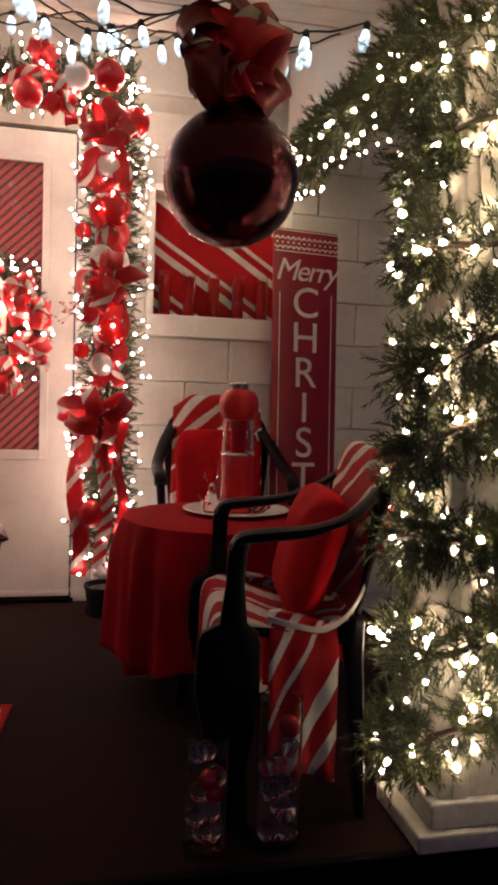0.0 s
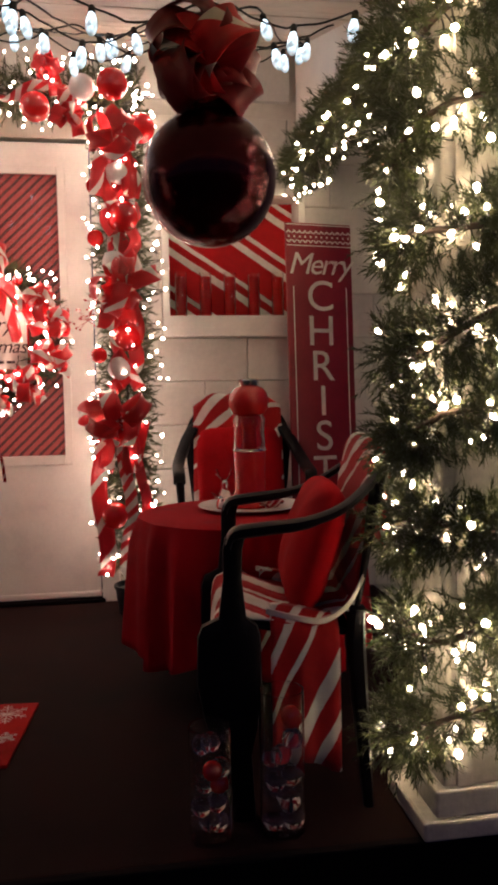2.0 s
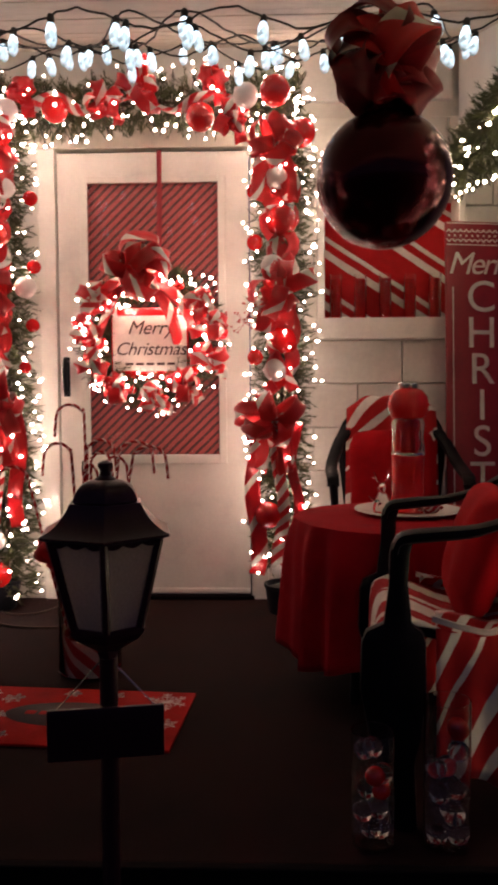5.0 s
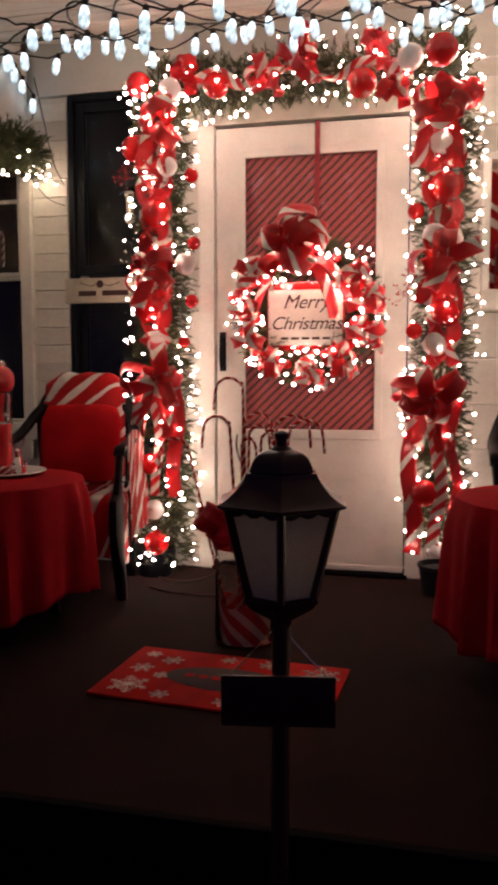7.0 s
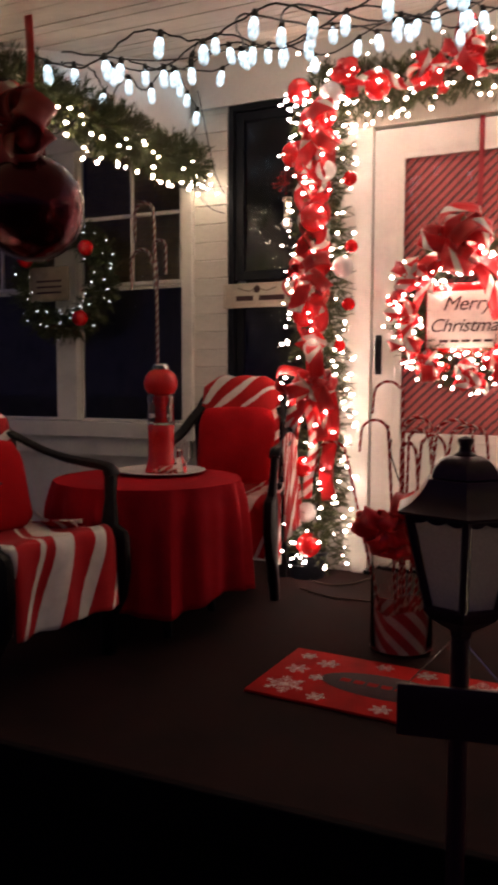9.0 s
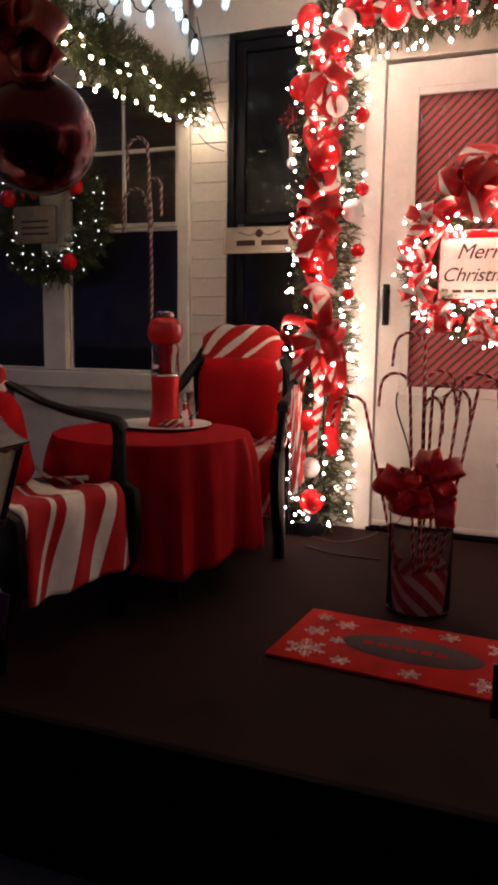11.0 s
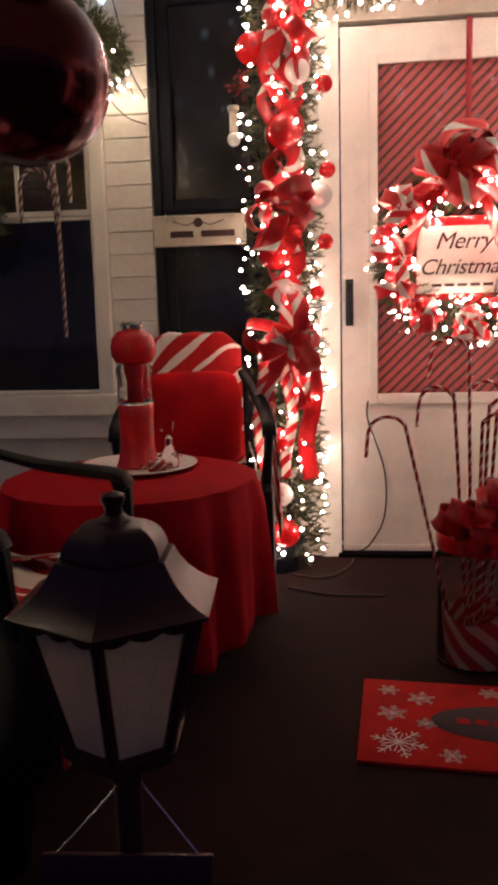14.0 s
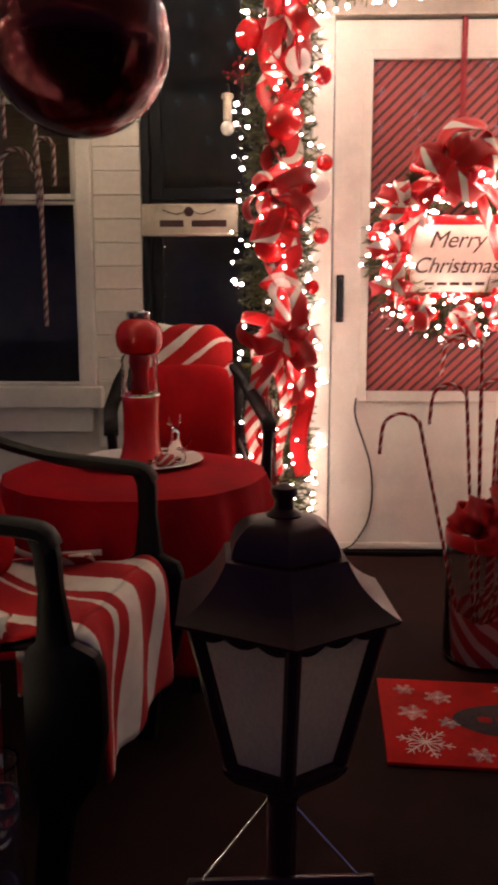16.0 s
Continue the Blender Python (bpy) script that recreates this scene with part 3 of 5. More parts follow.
def chair_cover(at, label, k_back, deep, side_drop=True, drape=False, seed=1):
    """The striped cloth over back, seat and front of a chair."""
    rnd = random.Random(seed)
    ph = rnd.uniform(0, 6)
    c0 = thing("chair_cover", label, "chair cover", at, "striped covers on the chairs")
    w = 0.38
    # along the cloth: behind the back, over its top, down to the seat, forward, and down in front
    prof = smooth_path([(0.335, 0.58), (0.368, 0.78), (0.362, 0.868), (0.318, 0.875), (0.296, 0.80), (0.262, 0.60), (0.225, 0.445), (0.17, 0.424), (0.0, 0.405), (-0.16, 0.424), (-0.262, 0.436), (-0.315, 0.400), (-0.325, 0.28), (-0.332, 0.185)], 5)
    d = [0.0]
    for a, c2 in zip(prof, prof[1:]):
        d.append(d[-1] + (c2 - a).length)
    n = len(prof) - 1
    for name, k0, k1 in (("back_panel", 0, 30), ("seat_panel", 30, 50), ("front_drop", 50, n)):
        def f(u, v):
            k = k0 + round(u * (k1 - k0))
            p = prof[k]
            x = (v - 0.5) * w * (1.0 + 0.03 * math.sin(3 * d[k] + ph)) * (1.12 if k > 36 else 1.0)
            over = max(0.0, (abs(2 * v - 1) - 0.45))
            z = p.y - (0.16 * over ** 2 if p.y > 0.80 else 0.0)
            hang = min(1.0, max(0.1, (k - n * 0.72) / (n * 0.15)))
            return V((x, p.x - 0.012 * hang * math.sin(15 * v + ph), z + 0.004 * math.sin(23 * v + 0.8 * k + ph)))
        thicken(part(name, grid(f, k1 - k0, 18, uv=lambda u, v: (d[k0 + round(u * (k1 - k0))], v * w)), m_cover if k0 == 0 else m_seat, c0), 0.004)
    if side_drop:
        for sx in (-1, 1):
            def g(u, v):
                y = -0.105 + 0.265 * u
                x = sx * (0.185 + 0.056 * min(1, v * 4) + 0.010 * math.sin(14 * u + ph) * v)
                return V((x, y, 0.432 - 0.365 * max(0, v - 0.12) + 0.012 * math.sin(3 * u + ph) - 0.02 * v * u))
            thicken(part("side_drop", grid(g, 14, 12, uv=lambda u, v: (0.25 * u + 0.07, 0.40 * v)), m_cover, c0), 0.004)
            band = smooth_path([(sx * 0.236, -0.12, 0.440), (sx * 0.249, 0.0, 0.425), (sx * 0.250, 0.10, 0.418), (sx * 0.246, 0.19, 0.450), (sx * 0.225, 0.26, 0.51)], 5)
            thicken(part("tie_band", ribbon(band, 0.013, V((0, 0, 1)), flutter=0.002), m_white_cloth, c0, "twisted white tie"), 0.003)
    if drape:
        def q(u, v):
            y = -0.20 + 0.40 * u
            return V((0.306 + 0.010 * math.sin(17 * u + ph) * v + 0.02 * v, y, 0.655 + 0.03 * u - 0.42 * v + 0.012 * math.sin(5 * u)))
        thicken(part("arm_drape", grid(q, 20, 10, uv=lambda u, v: (0.40 * u + 0.06, 0.42 * v)), m_cover, c0), 0.004)
    for o in c0.children:
        o.data.transform(shallow(deep, 1.0 if o.name.split(".")[0] in ("back_panel", "seat_panel", "front_drop") else 0.89))
    raise_back(c0, k_back)
    return c0


def cushion(at, label, half):
    def f(u, v):
        th, ph = 2 * math.pi * u, math.pi * (v - 0.5)
        def sp(c2, e):
            return math.copysign(abs(c2) ** e, c2)
        x = 0.178 * sp(math.cos(th), 0.36) * sp(math.cos(ph), 0.8)
        z = half * sp(math.sin(th), 0.36) * sp(math.cos(ph), 0.8)
        y = 0.060 * sp(math.sin(ph), 1.0)
        return V((x * (1 + 0.02 * math.sin(9 * th)), y + 0.004 * math.sin(8 * x * 6), z))
    bm2 = grid(f, 40, 14)
    bmesh.ops.remove_doubles(bm2, verts=bm2.verts, dist=0.0005)
    return tagged(part("cushion", bm2, m_pillow, at=at), label, "cushion", "red cushions on the chairs")


CHAIRS = ((1.51, -1.66, -96, "west"), (-0.79, -1.60, 81, ""), (-0.53, -0.40, 10, ""), (1.46, -0.40, -4, ""))
for i, (x, y, rz, _) in enumerate(CHAIRS):
    m = pose(x, y, 0, 0, 0, rz)
    k = 0.70 if i < 2 else 1.18
    deep = 0.57 if i == 0 else 0.77
    resin_chair(m, k, deep)
    chair_cover(m, "red cloth with white diagonal stripes over the chair", k, deep, i < 3, i == 2, i + 3)
    cushion(m @ pose(0, 0.075 if i else -0.055, 0.556 if i < 2 else 0.615, -17, 0, 0), "plump red cushion leaning on the chair's back", 0.152 if i < 2 else 0.178)


# ---- tables ----
def round_table(x, y, z, seed):
    t0 = thing("round_table", "small round table under a red cloth", "table", (x, y, 0), "small round tables")
    part("tabletop", lathe([(0.02, z - 0.03), (0.32, z - 0.03), (0.332, z - 0.02), (0.332, z - 0.008), (0.322, z - 0.004), (0.01, z - 0.004)], 40), m_resin, t0)
    for k in range(4):
        a = math.pi / 4 + k * math.pi / 2
        part("leg", tube([(0.20 * math.cos(a), 0.20 * math.sin(a), z - 0.03), (0.225 * math.cos(a), 0.225 * math.sin(a), 0.25), (0.25 * math.cos(a), 0.25 * math.sin(a), 0.0)], [0.022, 0.02, 0.017], 10), m_resin, t0)
    rnd = random.Random(seed)
    ph = [rnd.uniform(0, 6.28) for _ in range(4)]

    def f(u, v):
        th = 2 * math.pi * u
        if v < 0.3:
            r, zz = 0.347 * v / 0.3, z
        else:
            q = (v - 0.3) / 0.7
            fold = 0.6 * math.sin(15 * th + ph[0] + 0.6 * math.sin(3 * th)) + 0.4 * math.sin(23 * th + ph[1]) + 0.3 * math.sin(7 * th + ph[2])
            r = 0.347 + 0.016 * min(1, q * 5) + 0.030 * fold * q ** 0.5 + 0.016 * q
            drop = 0.40 + 0.025 * math.sin(4 * th + ph[3])
            zz = z - 0.008 * min(1, q * 6) - drop * q
        return V((r * math.cos(th), r * math.sin(th), zz + 0.002))
    bm2 = grid(f, 132, 26)
    bmesh.ops.remove_doubles(bm2, verts=bm2.verts, dist=0.0004)
    ob = part("tablecloth", bm2, m_cloth, at=(x, y, 0))
    thicken(ob, 0.003)
    tagged(ob, "plain red cloth hanging in folds over the round table", "tablecloth", "red tablecloths")


def figure_bottle(x, y, z):
    """Red jar with a clear waist, a red ball top and a silver cap, on a white plate."""
    p = part("plate", lathe([(0.005, 0.0), (0.10, 0.0), (0.15, 0.007), (0.172, 0.014), (0.170, 0.017), (0.145, 0.011), (0.10, 0.005), (0.005, 0.005)], 48), m_china, at=(x, y, z))
    tagged(p, "round white china plate on the red tablecloth", "plate", "plates on the tables")
    t0 = thing("candy_dispenser", "tall red dispenser with clear waist and silver cap", "dispenser", (x, y, z + 0.0055), "dispensers on the tables")
    part("base", lathe([(0.062, 0.0), (0.064, 0.006), (0.058, 0.02), (0.050, 0.06), (0.050, 0.15), (0.053, 0.178), (0.050, 0.184), (0.004, 0.186)], 32), m_plastic_red, t0)
    part("clear_waist", lathe([(0.048, 0.187), (0.052, 0.195), (0.052, 0.215), (0.049, 0.24), (0.050, 0.265), (0.053, 0.285), (0.046, 0.298), (0.043, 0.297), (0.049, 0.283), (0.046, 0.262), (0.045, 0.24), (0.048, 0.215), (0.046, 0.196)], 32, cap=False), m_jar, t0, "clear ribbed waist")
    part("inner_tube", lathe([(0.020, 0.187), (0.024, 0.20), (0.022, 0.25), (0.030, 0.275), (0.030, 0.296), (0.003, 0.297)], 20), m_plastic_red, t0)
    part("collar", lathe([(0.0535, 0.184), (0.0555, 0.187), (0.0535, 0.192)], 32, cap=False), m_silver, t0)
    part("head", lathe([(0.035, 0.298), (0.052, 0.304), (0.063, 0.325), (0.065, 0.348), (0.060, 0.372), (0.045, 0.390), (0.030, 0.395), (0.002, 0.396)], 32), m_plastic_red, t0)
    part("cap", lathe([(0.031, 0.394), (0.033, 0.397), (0.033, 0.412), (0.028, 0.417), (0.002, 0.418)], 24), m_silver, t0, "dull silver screw cap")


def deer_figure(x, y, z, rz, seed):
    """A small clear figure with branching antlers."""
    rnd = random.Random(seed)
    bm2 = lathe([(0.002, 0.0), (0.026, 0.0), (0.030, 0.012), (0.022, 0.04), (0.011, 0.065), (0.013, 0.078), (0.008, 0.09), (0.001, 0.094)], 14)
    for sx in (-1, 1):
        tube(smooth_path([(0.004 * sx, 0, 0.088), (0.018 * sx, 0.0, 0.104), (0.026 * sx, 0.002, 0.128)], 3), 0.0022, 6, bm2)
        tube([(0.018 * sx, 0, 0.104), (0.032 * sx, 0.004, 0.112)], 0.0018, 6, bm2)
    for k in range(5):
        a = rnd.uniform(0, 6.28)
        tube([(0.02 * math.cos(a), 0.02 * math.sin(a), 0.03), (0.045 * math.cos(a), 0.045 * math.sin(a), 0.045 + rnd.uniform(-0.02, 0.02))], [0.005, 0.002], 6, bm2)
    tagged(part("figurine", bm2, m_jar, at=pose(x, y, z, 0, 0, rz)), "small clear glass figure with antlers on the plate", "figurine", "glass figures on the tables")


round_table(1.39, -1.04, 0.538, 5)
round_table(-0.60, -1.00, 0.538, 9)
figure_bottle(1.405, -1.01, 0.5425)
figure_bottle(-0.60, -0.905, 0.5425)
deer_figure(1.315, -1.06, 0.553, 20, 3)
deer_figure(-0.50, -0.94, 0.553, 60, 4)
for (x, y) in ((1.46, -1.095), (-0.52, -1.015)):
    def candy(u, v):
        a = 2 * math.pi * u
        q = abs(2 * v - 1)
        r = 0.017 * (1 - q ** 4) if q < 0.62 else 0.006 + 0.022 * (q - 0.62)
        return V(((v - 0.5) * 0.085, r * math.cos(a), 0.019 + r * math.sin(a) * (1 if q < 0.62 else 0.5)))
    tagged(part("wrapped_candy", grid(candy, 14, 22, uv=lambda u, v: (0.085 * v, 0.1 * u)), m_cane, at=pose(x, y, 0.551, 0, 0, 35)), "small red and white wrapped candy on the plate", "candy", "wrapped candies")


# ---- greenery, ribbons, baubles and lights ----
def sprigs(bm2, spots, rnd, needles=26, length=0.075, needle=0.030):
    """Pine tips: short stems with needles all round; spots are (place, direction)."""
    for p, dr in spots:
        dr = dr.normalized()
        L = length * rnd.uniform(0.7, 1.25)
        bend = V((rnd.uniform(-1, 1), rnd.uniform(-1, 1), rnd.uniform(-1, 1))) * 0.25
        e1 = dr.orthogonal().normalized()
        e2 = dr.cross(e1)
        tip = p + dr * L + bend * L
        s = 0.0016
        a, b2, c2 = (bm2.verts.new(p + e1 * s), bm2.verts.new(p - e1 * s), bm2.verts.new(tip))
        bm2.faces.new((a, b2, c2)).material_index = 1
        for k in range(needles):
            t = (k + rnd.random()) / needles
            q = p + (dr + bend * t) * (L * t)
            a0 = k * 2.399 + rnd.uniform(-0.3, 0.3)
            out = (e1 * math.cos(a0) + e2 * math.sin(a0)) * (0.85 - 0.35 * t) + dr * (0.45 + 0.4 * t)
            out.normalize()
            nl = needle * rnd.uniform(0.7, 1.15)
            w = out.cross(dr).normalized() * 0.0021
            bm2.faces.new((bm2.verts.new(q - w), bm2.verts.new(q + w), bm2.verts.new(q + out * nl)))


def garland_spots(path, radius, per_m, rnd, spread=1.0):
    """Places and directions all round a path."""
    P = [V(p) for p in path]
    fr = frames(P)
    out = []
    for i in range(len(P) - 1):
        seg = P[i + 1] - P[i]
        for _ in range(max(1, int(seg.length * per_m))):
            t = rnd.random()
            a = rnd.uniform(0, 2 * math.pi)
            radial = fr[i][1] * math.cos(a) + fr[i][2] * math.sin(a)
            r0 = radius * rnd.uniform(0.15, 0.75)
            d = radial + fr[i][0] * rnd.uniform(-0.9, 0.9) * spread + V((0, 0, -0.1))
            out.append((P[i] + seg * t + radial * r0, d))
    return out


BULB = mesh_of("mini_bulb", lathe([(0.0008, -0.001), (0.0060, 0.001), (0.0086, 0.008), (0.0066, 0.015), (0.0008, 0.019)], 7), m_warm)
BULB_GOLD = mesh_of("mini_bulb_gold", lathe([(0.0008, -0.001), (0.0060, 0.001), (0.0086, 0.008), (0.0066, 0.015), (0.0008, 0.019)], 7), m_gold)
BULB_COOL = mesh_of("mini_bulb_cool", lathe([(0.0008, 0.0), (0.0032, 0.001), (0.0040, 0.004), (0.0028, 0.008), (0.0008, 0.010)], 7), m_cool)


def lights(parent, spots, rnd, mesh=None, cable=True, base=V((0, 0, 0)), big=1.0):
    """Small bulbs on a thin wire that runs from one to the next."""
    pts = []
    for p, d in spots:
        d = d.normalized()
        q = d.to_track_quat("Z", "Y").to_matrix().to_4x4()
        part("bulb", mesh or BULB, None, parent, at=Matrix.Translation(p - base) @ q @ Matrix.Scale(rnd.uniform(0.42, 0.86) * big, 4))
        pts.append(p - base - d * 0.006)
    if cable and len(pts) > 2:
        w = []
        for a, c2 in zip(pts, pts[1:]):
            w.append(a)
            if (c2 - a).length < 0.35:
                w.append((a + c2) / 2 + V((rnd.uniform(-0.01, 0.01), rnd.uniform(-0.01, 0.01), -0.012)))
        part("wire", tube(smooth_path(w, 3), 0.0018, 5), m_cable, parent, "thin dark green wire")


def bow(parent, at, size, rnd, mats, loops=7, tails=2, tail_len=0.2, width=0.055):
    """A full ribbon bow facing -y: loops round a knot, with tails."""
    b0 = part("bow", lathe([(0.001, -0.02), (0.014, -0.012), (0.018, 0.0), (0.014, 0.012), (0.001, 0.02)], 10), m_ribbon_red, parent, at=at)
    for k in range(loops):
        a = 2 * math.pi * k / loops + rnd.uniform(-0.6, 0.6)
        d = V((math.cos(a), -0.75 + rnd.uniform(-0.75, 0.45), math.sin(a))).normalized()
        L = size * rnd.uniform(0.55, 1.1)
        sd = (V((-math.sin(a), 0, math.cos(a))) + V((rnd.uniform(-0.8, 0.8), rnd.uniform(-0.9, 0.9), rnd.uniform(-0.8, 0.8)))).normalized()
        sd = (sd - d * d.dot(sd)).normalized()
        up = d.cross(sd).normalized()
        h = L * rnd.uniform(0.30, 0.52)
        path = smooth_path([V((0, 0, 0)), d * L * 0.5 + up * h, d * L * 0.95 + up * h * 0.75, d * L * 1.04, d * L * 0.92 - up * h * 0.7, d * L * 0.45 - up * h * 0.6, V((0, -0.004, 0))], 4)
        ob = part("loop", ribbon(path, width, sd), mats[k % len(mats)], b0)
        thicken(ob, 0.0012)
    for k in range(tails):
        sx = -1 if k % 2 else 1
        x = sx * rnd.uniform(0.02, 0.06)
        L = tail_len * rnd.uniform(0.8, 1.1)
        path = smooth_path([V((0, 0, 0)), V((x * 0.6, -0.03, -0.25 * L)), V((x, -0.012, -0.5 * L)), V((x * 1.2 + rnd.uniform(-0.015, 0.015), -0.03, -0.78 * L)), V((x * 1.25, -0.015, -L))], 5)
        ob = part("tail", ribbon(path, width * 1.05, V((1, 0.3 * sx, 0)), twist=rnd.uniform(-0.7, 0.7)), mats[(k + 1) % len(mats)], b0)
        thicken(ob, 0.0012)
    return b0


BALLS = {}


def bauble(parent, at, r, mat, ribbed=False):
    key = (round(r, 3), mat.name)
    if key not in BALLS:
        BALLS[key] = mesh_of("bauble", ball(r, 20, 12), mat)
    o = part("bauble", BALLS[key], None, parent, at=at)
    return o


def berries(parent, at, rnd):
    bm2 = bmesh.new()
    for k in range(16):
        d = V((rnd.uniform(-1, 1), rnd.uniform(-1, 0.2), rnd.uniform(-1, 1))).normalized() * rnd.uniform(0.03, 0.065)
        tube([V((0, 0, 0)), d], 0.0008, 4, bm2)
        lathe([(0.0005, -0.005), (0.0045, -0.002), (0.0045, 0.002), (0.0005, 0.005)], 7, bm=bm2, centre=d)
    part("berry_spray", bm2, m_berry, parent, "spray of dark red berries", at=at)


def surface_lights(path, radius, count, rnd, face=V((0, -1, 0)), bias=0.5, deep=0.75):
    """Bulbs that sit out on the greenery, more of them towards the viewer's side."""
    P = [V(p) for p in path]
    fr = frames(P)
    out = []
    for k in range(count):
        s = (k + rnd.random() * 0.8) / count * (len(P) - 1)
        i = min(int(s), len(P) - 2)
        p = P[i].lerp(P[i + 1], s - i)
        while True:
            a = rnd.uniform(0, 2 * math.pi)
            rd = fr[i][1] * math.cos(a) + fr[i][2] * math.sin(a)
            if rd.dot(face) > -bias:
                break
        out.append((p + rd * radius * rnd.uniform(deep, 1.12), rd + V((0, 0, rnd.uniform(-0.3, 0.3)))))
    return out


# the garland round the door
rnd = random.Random(11)
gar = thing("door_garland", "lit pine garland with red bows and baubles round the door", "garland", (0, 0, 0))
LPATH = smooth_path([(-0.22, -0.14, 0.06), (-0.205, -0.13, 0.5), (-0.215, -0.13, 1.0), (-0.21, -0.14, 1.5), (-0.21, -0.15, 1.95), (-0.19, -0.17, 2.15)], 6)
RPATH = smooth_path([(1.02, -0.20, 0.20), (1.01, -0.20, 0.6), (1.01, -0.20, 1.1), (1.01, -0.21, 1.6), (1.02, -0.21, 1.98), (0.98, -0.21, 2.16)], 6)
TPATH = smooth_path([(-0.25, -0.17, 2.18), (0.05, -0.17, 2.16), (0.4, -0.17, 2.18), (0.75, -0.19, 2.17), (1.10, -0.21, 2.19)], 8)
bm = bmesh.new()
for p, r in ((LPATH, 0.148), (RPATH, 0.135), (TPATH, 0.12)):
    sprigs(bm, garland_spots(p, r, 1200, rnd), rnd, 20, 0.044, 0.020)
part("foliage", bm, [m_needle, m_stem], gar, "artificial pine tips", smooth=False)
bm = bmesh.new()
for p in (LPATH, RPATH, TPATH):
    tube(p, 0.006, 6, bm)
part("stem", bm, m_stem, gar)
lights(gar, surface_lights(LPATH, 0.152, 125, rnd, V((0, -1, 0)), 0.25), rnd)
lights(gar, surface_lights(RPATH, 0.150, 112, rnd, V((0, -1, 0)), 0.3), rnd)
lights(gar, surface_lights(LPATH, 0.150, 44, rnd, V((0.8, 0.75, 0)), -0.15), rnd, cable=False)
lights(gar, surface_lights(RPATH, 0.150, 84, rnd, V((0, 0.9, 0)), 0.1), rnd, cable=False)
lights(gar, surface_lights(LPATH, 0.195, 46, rnd, V((0, -1, 0)), -0.72, 0.85), rnd, cable=False)
lights(gar, surface_lights(RPATH, 0.19, 44, rnd, V((0, -1, 0)), -0.72, 0.85), rnd, cable=False)
lights(gar, surface_lights(TPATH, 0.20, 30, rnd, V((0, -1, 0)), -0.75, 0.8), rnd, cable=False)
lights(gar, surface_lights(TPATH, 0.135, 90, rnd, V((0, -1, -0.3)), 0.1), rnd)
for at, r in (((-0.27, -0.27, 2.15), 0.055), ((-0.31, -0.23, 1.90), 0.056), ((-0.20, -0.27, 1.61), 0.062), ((-0.24, -0.26, 1.20), 0.06), ((-0.22, -0.24, 0.163), 0.057), ((-0.24, -0.25, 0.52), 0.05),
              ((-0.06, -0.20, 1.78), 0.032), ((-0.05, -0.20, 1.49), 0.030), ((-0.06, -0.20, 1.24), 0.030), ((-0.09, -0.22, 1.06), 0.026), ((0.08, -0.30, 2.11), 0.055), ((0.68, -0.30, 2.07), 0.06),
              ((0.985, -0.40, 2.13), 0.062), ((1.09, -0.33, 1.99), 0.06), ((1.01, -0.33, 1.64), 0.065), ((0.90, -0.30, 1.56), 0.034), ((1.02, -0.33, 1.16), 0.060), ((0.95, -0.35, 0.44), 0.056), ((0.90, -0.29, 1.77), 0.033), ((0.90, -0.30, 1.09), 0.034)):
    bauble(gar, at, r, m_gloss_red)
for at, r in (((-0.12, -0.30, 2.11), 0.047), ((-0.15, -0.26, 1.81), 0.045), ((-0.078, -0.236, 1.397), 0.046), ((-0.206, -0.24, 1.05), 0.045), ((-0.235, -0.23, 0.31), 0.045),
              ((0.868, -0.37, 2.125), 0.050), ((0.99, -0.33, 1.81), 0.047), ((0.972, -0.355, 1.453), 0.047), ((0.982, -0.33, 1.035), 0.047), ((1.0, -0.33, 0.21), 0.035)):
    bauble(gar, at, r, m_pearl)
RM = (m_ribbon, m_ribbon_red, m_ribbon)
for at, sz, tl in (((-0.18, -0.26, 1.99), 0.13, 0.22), ((-0.22, -0.26, 1.36), 0.15, 0.16), ((-0.19, -0.27, 0.90), 0.15, 0.25),
                   ((0.98, -0.33, 1.94), 0.13, 0.22), ((1.0, -0.34, 1.36), 0.15, 0.2), ((0.97, -0.34, 0.83), 0.14, 0.25)):
    bow(gar, at, sz, rnd, RM, 8, 3, tl, 0.062)
for at, sz in (((-0.06, -0.28, 2.19), 0.06), ((0.27, -0.28, 2.13), 0.10), ((0.44, -0.30, 2.18), 0.12), ((0.74, -0.30, 2.21), 0.07), ((0.80, -0.30, 2.06), 0.08)):
    bow(gar, at, sz, rnd, RM if sz > 0.07 else (m_ribbon_red,), 6, 1, 0.10, 0.05)
for x, y, z0, z1 in ((-0.21, -0.255, 1.95, 1.05), (1.0, -0.325, 1.88, 0.95)):
    for k in range(3):
        pts = [V((x + 0.06 * math.sin(2.1 * i + 2 * k), y - 0.015 * (i % 2), z0 + (z1 - z0) * i / 8)) for i in range(9)]
        thicken(part("ribbon_band", ribbon(smooth_path(pts, 5), 0.062, V((1, 0.2, 0.2)), twist=1.2 * k), RM[k], gar), 0.0012)
pts = [V((-0.02 + 0.1 * i, -0.285 - 0.02 * (i % 2), 2.12 + 0.03 * math.sin(1.9 * i))) for i in range(10)]
thicken(part("ribbon_band", ribbon(smooth_path(pts, 5), 0.075, V((0, 0.2, 1)), twist=2.0), m_ribbon2, gar), 0.0012)
